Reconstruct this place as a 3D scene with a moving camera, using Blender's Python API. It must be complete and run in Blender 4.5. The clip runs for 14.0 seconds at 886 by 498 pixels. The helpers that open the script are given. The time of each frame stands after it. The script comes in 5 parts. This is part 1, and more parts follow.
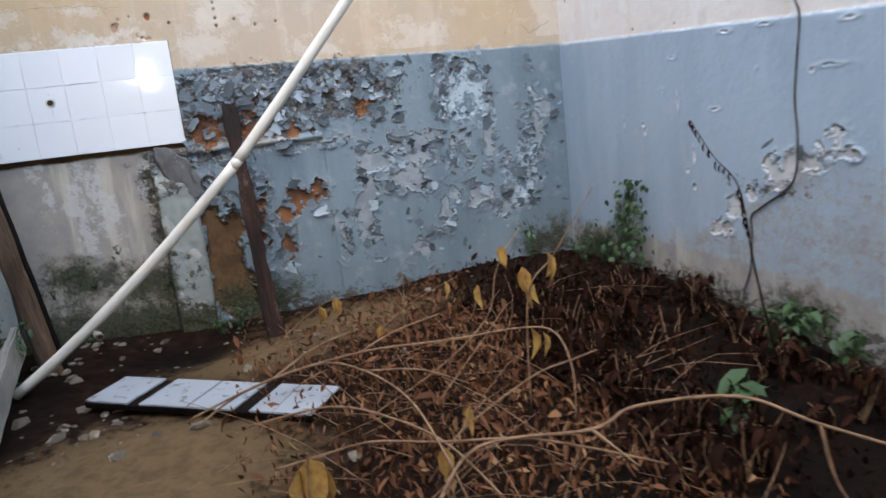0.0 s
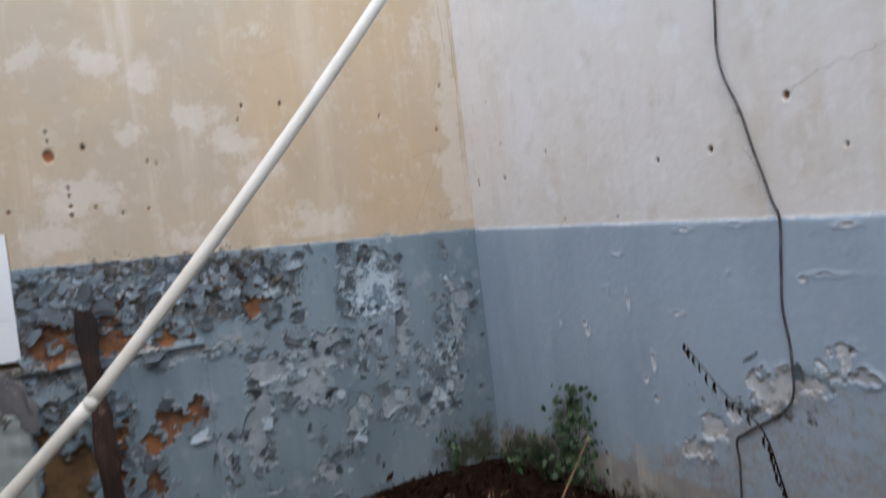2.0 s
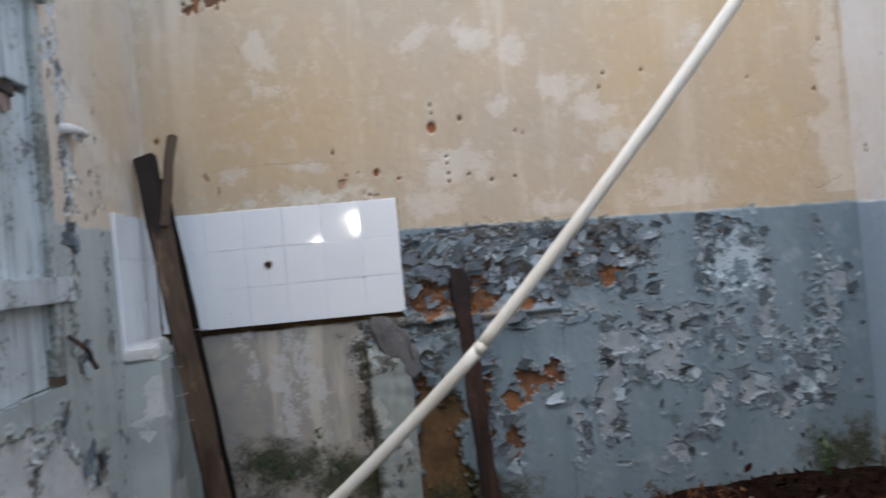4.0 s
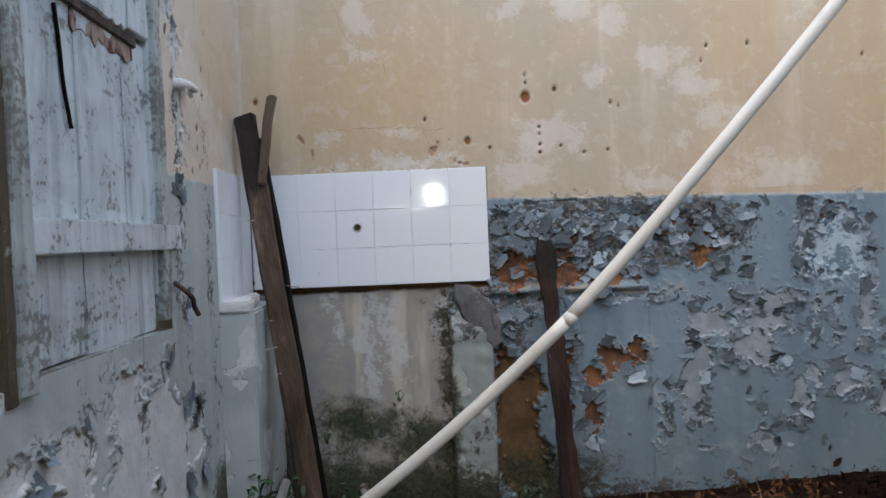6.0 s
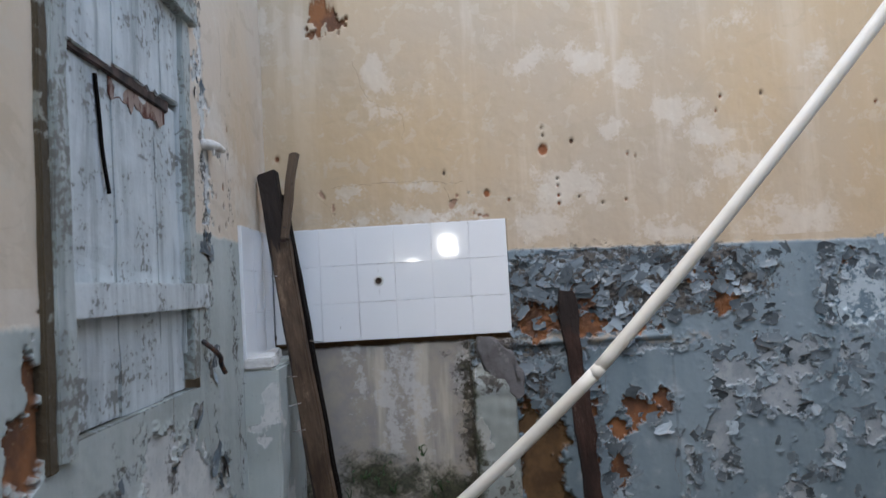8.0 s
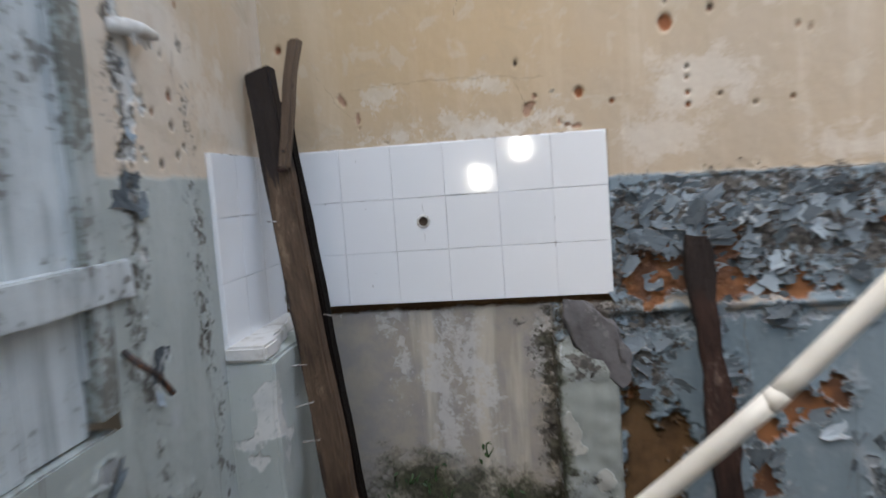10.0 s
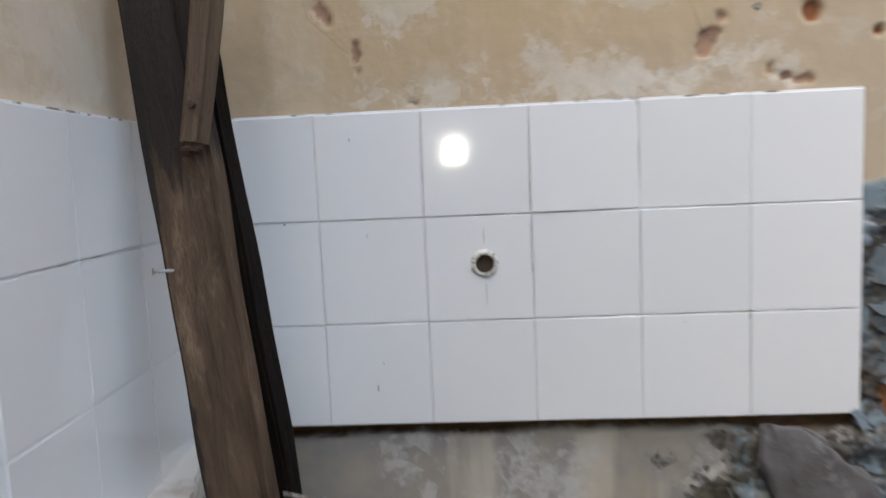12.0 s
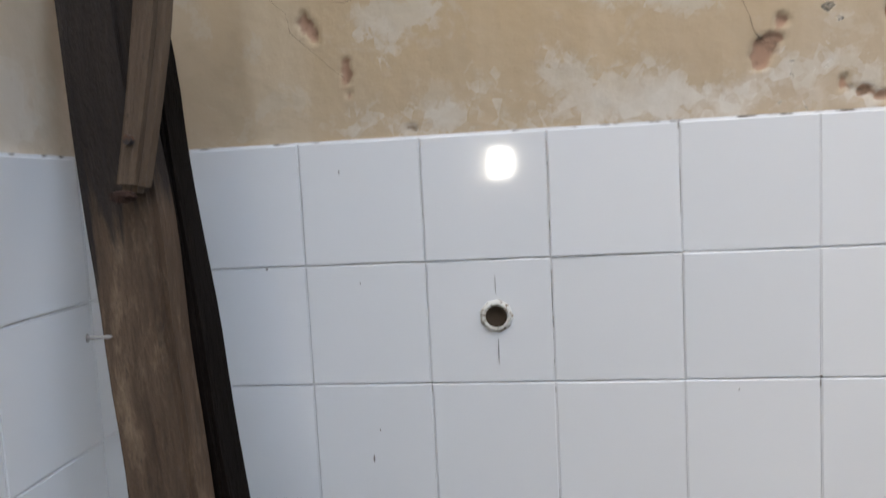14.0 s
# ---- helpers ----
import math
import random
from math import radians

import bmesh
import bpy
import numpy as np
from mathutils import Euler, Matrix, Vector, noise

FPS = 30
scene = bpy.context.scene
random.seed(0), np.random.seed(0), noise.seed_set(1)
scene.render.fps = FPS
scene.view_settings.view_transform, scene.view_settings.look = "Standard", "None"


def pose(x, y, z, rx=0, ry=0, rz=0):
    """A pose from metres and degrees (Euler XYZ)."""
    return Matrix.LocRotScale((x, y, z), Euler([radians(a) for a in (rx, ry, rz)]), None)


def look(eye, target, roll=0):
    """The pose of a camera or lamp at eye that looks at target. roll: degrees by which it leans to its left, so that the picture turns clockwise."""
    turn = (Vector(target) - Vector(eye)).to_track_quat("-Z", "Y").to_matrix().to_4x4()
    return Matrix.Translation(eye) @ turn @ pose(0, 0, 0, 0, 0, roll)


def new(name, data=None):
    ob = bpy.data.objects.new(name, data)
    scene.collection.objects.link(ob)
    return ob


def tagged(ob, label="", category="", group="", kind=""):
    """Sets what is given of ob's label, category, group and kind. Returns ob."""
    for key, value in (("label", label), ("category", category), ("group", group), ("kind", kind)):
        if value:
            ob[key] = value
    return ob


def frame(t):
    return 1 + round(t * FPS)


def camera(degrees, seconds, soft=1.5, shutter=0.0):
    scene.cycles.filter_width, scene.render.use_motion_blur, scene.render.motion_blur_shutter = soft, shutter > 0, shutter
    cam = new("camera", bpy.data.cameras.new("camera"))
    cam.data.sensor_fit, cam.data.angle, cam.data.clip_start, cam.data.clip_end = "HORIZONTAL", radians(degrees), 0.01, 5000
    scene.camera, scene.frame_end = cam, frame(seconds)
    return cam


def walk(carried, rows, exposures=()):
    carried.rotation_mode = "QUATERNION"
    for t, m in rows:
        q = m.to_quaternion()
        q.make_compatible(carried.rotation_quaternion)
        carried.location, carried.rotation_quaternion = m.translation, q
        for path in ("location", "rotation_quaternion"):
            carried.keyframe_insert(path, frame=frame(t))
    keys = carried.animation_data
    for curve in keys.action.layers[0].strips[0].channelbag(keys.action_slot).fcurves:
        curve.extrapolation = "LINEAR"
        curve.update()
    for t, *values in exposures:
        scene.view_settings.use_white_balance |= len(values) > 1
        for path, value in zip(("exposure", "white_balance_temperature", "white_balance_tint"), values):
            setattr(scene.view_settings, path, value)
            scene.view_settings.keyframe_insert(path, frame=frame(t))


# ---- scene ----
cam = camera(63.2, 14.0, 1.5, 0.9)
PATH = [
    (0, (0.174, -3.531, 0.973), (0.7, -1.649, 0.546), -6.3),
    (0.5, (0.171, -3.374, 0.979), (0.685, -1.488, 0.555), -7.7),
    (1, (0.156, -3.099, 1.015), (0.944, -1.29, 0.69), -7.1),
    (1.5, (0.147, -3.017, 1.072), (1.05, -1.242, 0.882), -6.6),
    (2, (0.191, -2.968, 1.156), (1.109, -1.192, 1.104), -6.7),
    (2.5, (0.205, -2.961, 1.198), (1.146, -1.196, 1.215), -6.8),
    (3, (0.140, -2.938, 1.187), (0.894, -1.081, 1.231), -6.8),
    (3.5, (0.030, -2.905, 1.172), (0.374, -0.93, 1.206), -6.5),
    (4, (-0.040, -2.86, 1.08), (0.106, -0.868, 1.095), -5.2),
    (4.2, (-0.070, -2.852, 1.084), (0.043, -0.856, 1.097), -4.9),
    (6.3, (-0.124, -2.855, 1.043), (-0.178, -0.856, 1.011), -2.4),
    (6.5, (-0.13, -2.853, 1.045), (-0.188, -0.855, 1.018), -2.5),
    (7, (-0.133, -2.855, 1.062), (-0.2, -0.856, 1.084), -2.6),
    (7.5, (-0.126, -2.865, 1.081), (-0.197, -0.869, 1.18), -2.7),
    (8, (-0.159, -2.867, 1.069), (-0.225, -0.871, 1.17), -3.3),
    (8.2, (-0.179, -2.845, 1.057), (-0.231, -0.847, 1.136), -3.5),
    (10.3, (-0.176, -1.803, 1.243), (-0.495, 0.155, 0.99), -3.7),
    (10.5, (-0.189, -1.656, 1.263), (-0.516, 0.295, 0.969), -3.4),
    (11, (-0.304, -1.388, 1.218), (-0.562, 0.585, 1.012), -3.3),
    (11.5, (-0.407, -1.187, 1.186), (-0.661, 0.79, 1.024), -2.5),
    (12, (-0.512, -1.018, 1.231), (-0.636, 0.967, 1.022), -2.6),
    (12.5, (-0.539, -0.92, 1.243), (-0.668, 1.063, 1.018), -2.2),
    (13, (-0.516, -0.869, 1.251), (-0.667, 1.112, 1.014), -2.1),
    (13.5, (-0.486, -0.852, 1.255), (-0.709, 1.123, 1.026), -2.6),
    (14, (-0.459, -0.861, 1.263), (-0.733, 1.112, 1.083), -3.0),
]
walk(cam, [(t, look(eye, target, roll)) for t, eye, target, roll in PATH], [(0.0, 2.42, 6800, 10), (1.0, 2.46, 6700, 10), (1.5, 2.1, 6850, 10), (2.0, 1.86, 6950, 10), (2.5, 1.6, 6900, 10), (3.0, 1.58, 7000, 10), (4.0, 1.82, 7000, 10), (8.0, 1.82, 6900, 10), (10.5, 1.96, 7500, 10), (11.5, 1.95, 7700, 10), (13.0, 1.95, 7750, 10), (14.0, 1.9, 7700, 10)])

# ---- light: overcast sky over a roofless room, one small bright opening behind ----
world = bpy.data.worlds.new("overcast_sky")
scene.world = world
world.use_nodes = True
wt = world.node_tree
sky = wt.nodes.new("ShaderNodeTexSky")
sky.sky_type, sky.sun_disc = "NISHITA", False
sky.sun_elevation, sky.sun_rotation = radians(58), radians(200)
sky.air_density, sky.dust_density = 1.2, 1.0
wt.nodes["Background"].inputs["Strength"].default_value = 0.15
wt.links.new(sky.outputs[0], wt.nodes["Background"].inputs["Color"])
sun = new("sun", bpy.data.lights.new("sun", "SUN"))
sun.data.energy, sun.data.angle, sun.data.color = 0.4, radians(80), (1.0, 0.96, 0.90)
sun.matrix_world = look((0.45, -1.6, 6.0), (0.45, -1.5, 0.0))
lamp = new("window_daylight", bpy.data.lights.new("window_daylight", "AREA"))
lamp.data.shape, lamp.data.size, lamp.data.size_y, lamp.data.energy = "RECTANGLE", 0.13, 0.17, 2.3
lamp.data.color = (0.95, 0.98, 1.0)
lamp.matrix_world = look((-0.56, -4.66, 1.42), (-0.56, 0.0, 1.42))

# ---- small helpers ----
RNG = np.random.default_rng(7)
LATTICE = RNG.random((256, 256))


def vnoise(x, y):
    xi, yi = np.floor(x).astype(int), np.floor(y).astype(int)
    fx, fy = x - xi, y - yi
    fx, fy = fx * fx * (3 - 2 * fx), fy * fy * (3 - 2 * fy)
    a, b = LATTICE[xi % 256, yi % 256], LATTICE[(xi + 1) % 256, yi % 256]
    c, d = LATTICE[xi % 256, (yi + 1) % 256], LATTICE[(xi + 1) % 256, (yi + 1) % 256]
    return (a * (1 - fx) + b * fx) * (1 - fy) + (c * (1 - fx) + d * fx) * fy


def fbm(x, y, scale, octaves=4, seed=0.0):
    """Fractal noise about -0.5 to 0.5."""
    out, amp, tot = 0.0, 1.0, 0.0
    for k in range(octaves):
        out = out + amp * (vnoise(x * scale + seed + 17.3 * k, y * scale + 2 * seed + 9.1 * k) - 0.5)
        tot += amp
        scale, amp = scale * 2.03, amp * 0.55
    return out / tot


def blob(u, z, cu, cz, ru, rz):
    """A field, over 0 inside an ellipse, in units of 5 cm."""
    return (1 - np.sqrt(((u - cu) / ru) ** 2 + ((z - cz) / rz) ** 2)) * min(ru, rz) / 0.05


def blobs(u, z, rows):
    out = np.full_like(u, -3.0)
    for row in rows:
        out = np.maximum(out, blob(u, z, *row))
    return out


def mesh_of(name, verts, faces, mats=(), smooth=False):
    me = bpy.data.meshes.new(name)
    me.from_pydata(verts, [], faces)
    for m in mats:
        me.materials.append(m)
    if smooth:
        me.polygons.foreach_set("use_smooth", [True] * len(me.polygons))
    me.update()
    return me


def part(name, bm, material, parent=None, label="", smooth=False):
    me = bpy.data.meshes.new(name)
    bm.to_mesh(me)
    bm.free()
    me.materials.append(material)
    if smooth:
        me.polygons.foreach_set("use_smooth", [True] * len(me.polygons))
    ob = new(name, me)
    if parent:
        ob.parent = parent
    return tagged(ob, label)


def box(x0, x1, y0, y1, z0, z1, bevel=0.0, bm=None, wobble=0.0, cuts=0, seed=0):
    """A box with bevelled, slightly uneven edges."""
    b = bmesh.new()
    bmesh.ops.create_cube(b, size=1.0)
    for v in b.verts:
        v.co = Vector((x0 + (v.co.x + 0.5) * (x1 - x0), y0 + (v.co.y + 0.5) * (y1 - y0), z0 + (v.co.z + 0.5) * (z1 - z0)))
    if cuts:
        dims = (x1 - x0, y1 - y0, z1 - z0)
        axis = dims.index(max(dims))
        long_edges = [e for e in b.edges if abs((e.verts[0].co - e.verts[1].co)[axis]) > 0.9 * dims[axis]]
        bmesh.ops.subdivide_edges(b, edges=long_edges, cuts=cuts, use_grid_fill=True)
    if bevel:
        bmesh.ops.bevel(b, geom=[e for e in b.edges if len(e.link_faces) == 2 and e.calc_face_angle(0) > 0.5], offset=bevel, segments=2, affect="EDGES")
    if wobble:
        for v in b.verts:
            p = v.co * 9 + Vector((seed * 3.7, seed * 1.3, seed))
            v.co += Vector((noise.noise(p), noise.noise(p + Vector((31, 0, 0))), noise.noise(p + Vector((0, 47, 0))))) * wobble
    return b


def tube(points, radii, sides=7, caps=True):
    b = bmesh.new()
    pts = [Vector(p) for p in points]
    rings, side = [], None
    for i, p in enumerate(pts):
        d = (pts[min(i + 1, len(pts) - 1)] - pts[max(i - 1, 0)]).normalized()
        ref = side if side is not None else (Vector((0, 0, 1)) if abs(d.z) < 0.9 else Vector((1, 0, 0))).cross(d)
        side = (ref - d * ref.dot(d)).normalized()
        up = d.cross(side)
        rings.append([b.verts.new(p + radii[i] * (math.cos(a) * side + math.sin(a) * up)) for a in [2 * math.pi * k / sides for k in range(sides)]])
    for r, s in zip(rings, rings[1:]):
        for k in range(sides):
            b.faces.new((r[k], r[(k + 1) % sides], s[(k + 1) % sides], s[k]))
    if caps:
        b.faces.new(rings[0][::-1]), b.faces.new(rings[-1])
    return b


def spline(points, n):
    """n + 1 points on a smooth line through the points."""
    pts = [Vector(p) for p in points]
    out = []
    for i in range(n + 1):
        s = i / n * (len(pts) - 1)
        k = min(int(s), len(pts) - 2)
        f = s - k
        a, b, c, d = pts[max(k - 1, 0)], pts[k], pts[k + 1], pts[min(k + 2, len(pts) - 1)]
        out.append(0.5 * (2 * b + (c - a) * f + (2 * a - 5 * b + 4 * c - d) * f * f + (3 * b - a - 3 * c + d) * f ** 3))
    return out


# ---- materials ----
class Shade:
    """A node material under construction."""

    def __init__(self, name):
        self.mat = bpy.data.materials.new(name)
        self.mat.use_nodes = True
        self.t = self.mat.node_tree
        self.bsdf = self.t.nodes["Principled BSDF"]
        self.pos = self.t.nodes.new("ShaderNodeNewGeometry").outputs["Position"]

    def put(self, socket, value):
        if isinstance(value, bpy.types.NodeSocket):
            self.t.links.new(value, socket)
        elif isinstance(value, tuple) and len(value) == 3 and socket.type == "RGBA":
            socket.default_value = (*value, 1)
        else:
            socket.default_value = value

    def object_space(self):
        self.pos = self.t.nodes.new("ShaderNodeTexCoord").outputs["Object"]
        return self

    def scaled(self, x, y, z):
        n = self.t.nodes.new("ShaderNodeMapping")
        self.put(n.inputs["Vector"], self.pos)
        n.inputs["Scale"].default_value = (x, y, z)
        return n.outputs[0]

    def noise(self, scale, detail=4.0, rough=0.55, at=None, distort=0.0):
        n = self.t.nodes.new("ShaderNodeTexNoise")
        self.put(n.inputs["Vector"], at if at is not None else self.pos)
        n.inputs["Scale"].default_value, n.inputs["Detail"].default_value = scale, detail
        n.inputs["Roughness"].default_value, n.inputs["Distortion"].default_value = rough, distort
        return n.outputs["Fac"]

    def cells(self, scale, at=None):
        n = self.t.nodes.new("ShaderNodeTexVoronoi")
        n.inputs["Scale"].default_value = scale
        self.put(n.inputs["Vector"], at if at is not None else self.pos)
        b = self.t.nodes.new("ShaderNodeSeparateColor")
        self.t.links.new(n.outputs["Color"], b.inputs[0])
        return b.outputs[0]

    def math(self, op, a, b=0.0):
        n = self.t.nodes.new("ShaderNodeMath")
        n.operation = op
        self.put(n.inputs[0], a), self.put(n.inputs[1], b)
        return n.outputs[0]

    def span(self, v, lo, hi, out_lo=0.0, out_hi=1.0):
        n = self.t.nodes.new("ShaderNodeMapRange")
        n.interpolation_type = "SMOOTHSTEP"
        for key, value in zip(("Value", "From Min", "From Max", "To Min", "To Max"), (v, lo, hi, out_lo, out_hi)):
            self.put(n.inputs[key], value)
        return n.outputs[0]

    def mix(self, a, b, f):
        n = self.t.nodes.new("ShaderNodeMix")
        n.data_type = "RGBA"
        self.put(n.inputs[0], f), self.put(n.inputs[6], a), self.put(n.inputs[7], b)
        return n.outputs[2]

    def field(self, name):
        n = self.t.nodes.new("ShaderNodeAttribute")
        n.attribute_name = name
        return n.outputs["Fac"]

    def rand(self):
        return self.t.nodes.new("ShaderNodeObjectInfo").outputs["Random"]

    def island(self):
        return self.t.nodes.new("ShaderNodeNewGeometry").outputs["Random Per Island"]

    def done(self, colour, rough=0.8, bump=None, strength=0.3, distance=0.004, spec=0.4, metal=0.0):
        self.put(self.bsdf.inputs["Base Color"], colour)
        self.put(self.bsdf.inputs["Roughness"], rough)
        self.put(self.bsdf.inputs["Metallic"], metal)
        self.bsdf.inputs["Specular IOR Level"].default_value = spec
        if bump is not None:
            n = self.t.nodes.new("ShaderNodeBump")
            n.inputs["Strength"].default_value, n.inputs["Distance"].default_value = strength, distance
            self.put(n.inputs["Height"], bump)
            self.t.links.new(n.outputs[0], self.bsdf.inputs["Normal"])
        return self.mat


def wall_material(name, upper_a, upper_b, dado_a, dado_b, blot=(0.60, 0.54, 0.44), stain=(0.42, 0.335, 0.225), under_a=(0.33, 0.345, 0.36), under_b=(0.43, 0.45, 0.46), rim_c=(0.46, 0.49, 0.51)):
    """Limewashed wall: plaster above, blue paint below, with the fields of the wall's mesh for what has come off."""
    s = Shade(name)
    big, mid, fine = s.noise(1.7, 5), s.noise(9, 5), s.noise(70, 5, 0.65)
    streak = s.noise(7, 4, 0.6, s.scaled(1, 1, 0.12))
    cell = s.math("ADD", s.math("MULTIPLY", s.cells(38), 0.55), s.math("MULTIPLY", s.cells(95), 0.45))
    grain = s.math("ADD", s.math("ADD", s.math("MULTIPLY", mid, 0.5), s.math("MULTIPLY", fine, 0.25)), s.math("MULTIPLY", cell, 0.25))

    def mask(field, amp=0.9, soft=0.07):
        v = s.math("ADD", s.field(field), s.math("MULTIPLY", s.math("SUBTRACT", grain, 0.5), amp * 4))
        return s.span(v, -soft * 3, soft * 3)

    upper = s.mix(upper_a, upper_b, s.span(big, 0.35, 0.65))
    upper = s.mix(upper, (0.70, 0.63, 0.53), s.math("MULTIPLY", s.span(streak, 0.5, 0.72), 0.55))
    upper = s.mix(upper, (0.50, 0.41, 0.29), s.math("MULTIPLY", s.span(mid, 0.56, 0.75), 0.35))
    upper = s.mix(upper, (0.55, 0.39, 0.215), s.math("MULTIPLY", s.span(s.math("ADD", s.field("ochre"), s.math("MULTIPLY", s.math("SUBTRACT", streak, 0.5), 3.0)), -0.8, 2.2), 0.58))
    blotch, layer = s.noise(13, 7, 0.62, None, 0.4), s.noise(5.5, 6, 0.6, s.scaled(1, 1, 1.4), 0.7)
    upper = s.mix(upper, blot, s.math("MULTIPLY", s.span(blotch, 0.545, 0.62), 0.34))
    upper = s.mix(upper, stain, s.math("MULTIPLY", s.span(layer, 0.56, 0.60), 0.22))
    upper = s.mix(upper, (0.76, 0.72, 0.65), s.math("MULTIPLY", mask("dab", 0.8, 0.14), 0.36))
    upper = s.mix(upper, s.mix((0.63, 0.585, 0.49), (0.70, 0.67, 0.60), s.span(blotch, 0.45, 0.55)), s.math("MULTIPLY", mask("patch", 0.9, 0.08), 0.5))
    upper = s.mix(upper, s.mix((0.41, 0.25, 0.17), (0.20, 0.13, 0.085), s.span(blotch, 0.5, 0.58)), mask("scar", 0.12, 0.04))
    dado = s.mix(dado_a, dado_b, s.span(s.math("ADD", s.math("MULTIPLY", big, 0.5), s.math("MULTIPLY", streak, 0.5)), 0.4, 0.62))
    dado = s.mix(dado, (0.46, 0.49, 0.52), s.math("MULTIPLY", s.span(mid, 0.55, 0.74), 0.35))
    dado = s.mix(dado, (0.12, 0.15, 0.18), s.math("MULTIPLY", s.span(fine, 0.60, 0.78), 0.35))
    m_dado, m_under, m_brick, m_mud, m_darkened = mask("dado", 0.12, 0.05), mask("under", 0.16, 0.04), mask("brick", 0.2, 0.05), mask("mud", 0.2, 0.05), mask("darkened", 1.8, 0.14)
    paint = s.mix(upper, dado, m_dado)
    edge = s.span(s.math("ABSOLUTE", s.math("ADD", s.math("MAXIMUM", s.field("under"), s.field("brick")), 0.06)), 0.16, 0.04)
    paint = s.mix(paint, rim_c, s.math("MULTIPLY", s.math("MULTIPLY", edge, m_dado), s.span(mid, 0.42, 0.58, 0.1, 0.75)))
    under = s.mix(under_a, under_b, s.span(s.math("ADD", s.math("MULTIPLY", mid, 0.5), s.math("MULTIPLY", blotch, 0.5)), 0.4, 0.58))
    under = s.mix(under, dado_b, s.math("MULTIPLY", s.span(fine, 0.56, 0.66), 0.5))
    paint = s.mix(paint, under, m_under)
    paint = s.mix(paint, s.mix((0.46, 0.55, 0.60), (0.10, 0.165, 0.21), s.span(s.math("ADD", s.math("MULTIPLY", mid, 0.6), s.math("MULTIPLY", cell, 0.4)), 0.46, 0.62)), s.math("MULTIPLY", mask("tint", 1.3, 0.2), 0.8))
    cement = s.mix((0.365, 0.325, 0.27), (0.30, 0.28, 0.262), s.span(s.math("ADD", s.math("MULTIPLY", mid, 0.5), s.math("MULTIPLY", blotch, 0.5)), 0.4, 0.6))
    cement = s.mix(cement, (0.60, 0.55, 0.45), s.math("MULTIPLY", s.span(streak, 0.55, 0.68), 0.7))
    cement = s.mix(cement, (0.56, 0.555, 0.53), s.math("MULTIPLY", mask("white", 1.2, 0.14), 0.75))
    paint = s.mix(paint, cement, mask("cement", 0.3))
    # Dark colour for shaded gaps among flakes, dirt streaks and the wall's foot.
    paint = s.mix(paint, s.mix((0.035, 0.027, 0.022), (0.105, 0.094, 0.080), s.span(cell, 0.4, 0.75)), s.math("MULTIPLY", m_darkened, 0.92))
    clay = s.mix((0.27, 0.112, 0.045), (0.13, 0.06, 0.034), s.span(mid, 0.4, 0.6))
    clay = s.mix(clay, (0.26, 0.16, 0.09), s.span(fine, 0.58, 0.72))
    paint = s.mix(paint, clay, m_brick)
    mud = s.mix((0.15, 0.085, 0.038), (0.085, 0.047, 0.022), s.span(mid, 0.4, 0.62))
    paint = s.mix(paint, mud, m_mud)
    moss = s.mix((0.045, 0.055, 0.025), (0.02, 0.022, 0.012), s.span(fine, 0.4, 0.6))
    paint = s.mix(paint, (0.11, 0.088, 0.042), s.math("MULTIPLY", s.span(s.math("ADD", s.field("moss"), s.math("MULTIPLY", s.math("SUBTRACT", grain, 0.5), 5)), -1.5, 1.5), 0.6))
    paint = s.mix(paint, moss, s.math("MULTIPLY", mask("moss", 1.3, 0.35), 0.85))
    paint = s.mix(paint, s.mix((0.05, 0.03, 0.02), (0.28, 0.10, 0.04), s.span(mid, 0.45, 0.6)), mask("pit", 0.25, 0.1))
    rough = s.span(fine, 0.2, 0.8, 0.62, 0.9)
    lost = s.math("ADD", s.math("MULTIPLY", m_under, 0.9), s.math("ADD", s.math("MULTIPLY", m_brick, 1.5), s.math("MULTIPLY", m_mud, 1.0)))
    lost = s.math("SUBTRACT", s.math("ADD", lost, s.math("MULTIPLY", s.math("MULTIPLY", m_darkened, cell), 2.2)), s.math("MULTIPLY", m_dado, 0.5))
    height = s.math("SUBTRACT", s.math("ADD", s.math("MULTIPLY", fine, 0.16), s.math("MULTIPLY", mid, 0.5)), lost)
    return s.done(paint, rough, height, 0.6, 0.006, 0.35)


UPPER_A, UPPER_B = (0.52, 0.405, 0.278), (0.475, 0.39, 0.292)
# One dado paint: shaded tone in M_WALL, lit tone in M_WALL_R.
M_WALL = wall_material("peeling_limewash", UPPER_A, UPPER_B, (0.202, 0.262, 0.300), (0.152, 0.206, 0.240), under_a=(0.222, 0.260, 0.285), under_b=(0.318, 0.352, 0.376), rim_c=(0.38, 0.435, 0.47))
M_WALL_R = wall_material("peeling_limewash_pale_lit", (0.80, 0.76, 0.71), (0.75, 0.69, 0.62), (0.365, 0.445, 0.51), (0.315, 0.39, 0.455), (0.84, 0.82, 0.78), (0.66, 0.59, 0.51), (0.50, 0.505, 0.505), (0.60, 0.595, 0.575), (0.54, 0.58, 0.61))

M_WALL_L = wall_material("peeling_limewash_grey", (0.66, 0.56, 0.45), (0.62, 0.53, 0.43), (0.44, 0.475, 0.45), (0.345, 0.38, 0.355), under_a=(0.52, 0.53, 0.51), under_b=(0.62, 0.62, 0.59), rim_c=(0.50, 0.52, 0.51))
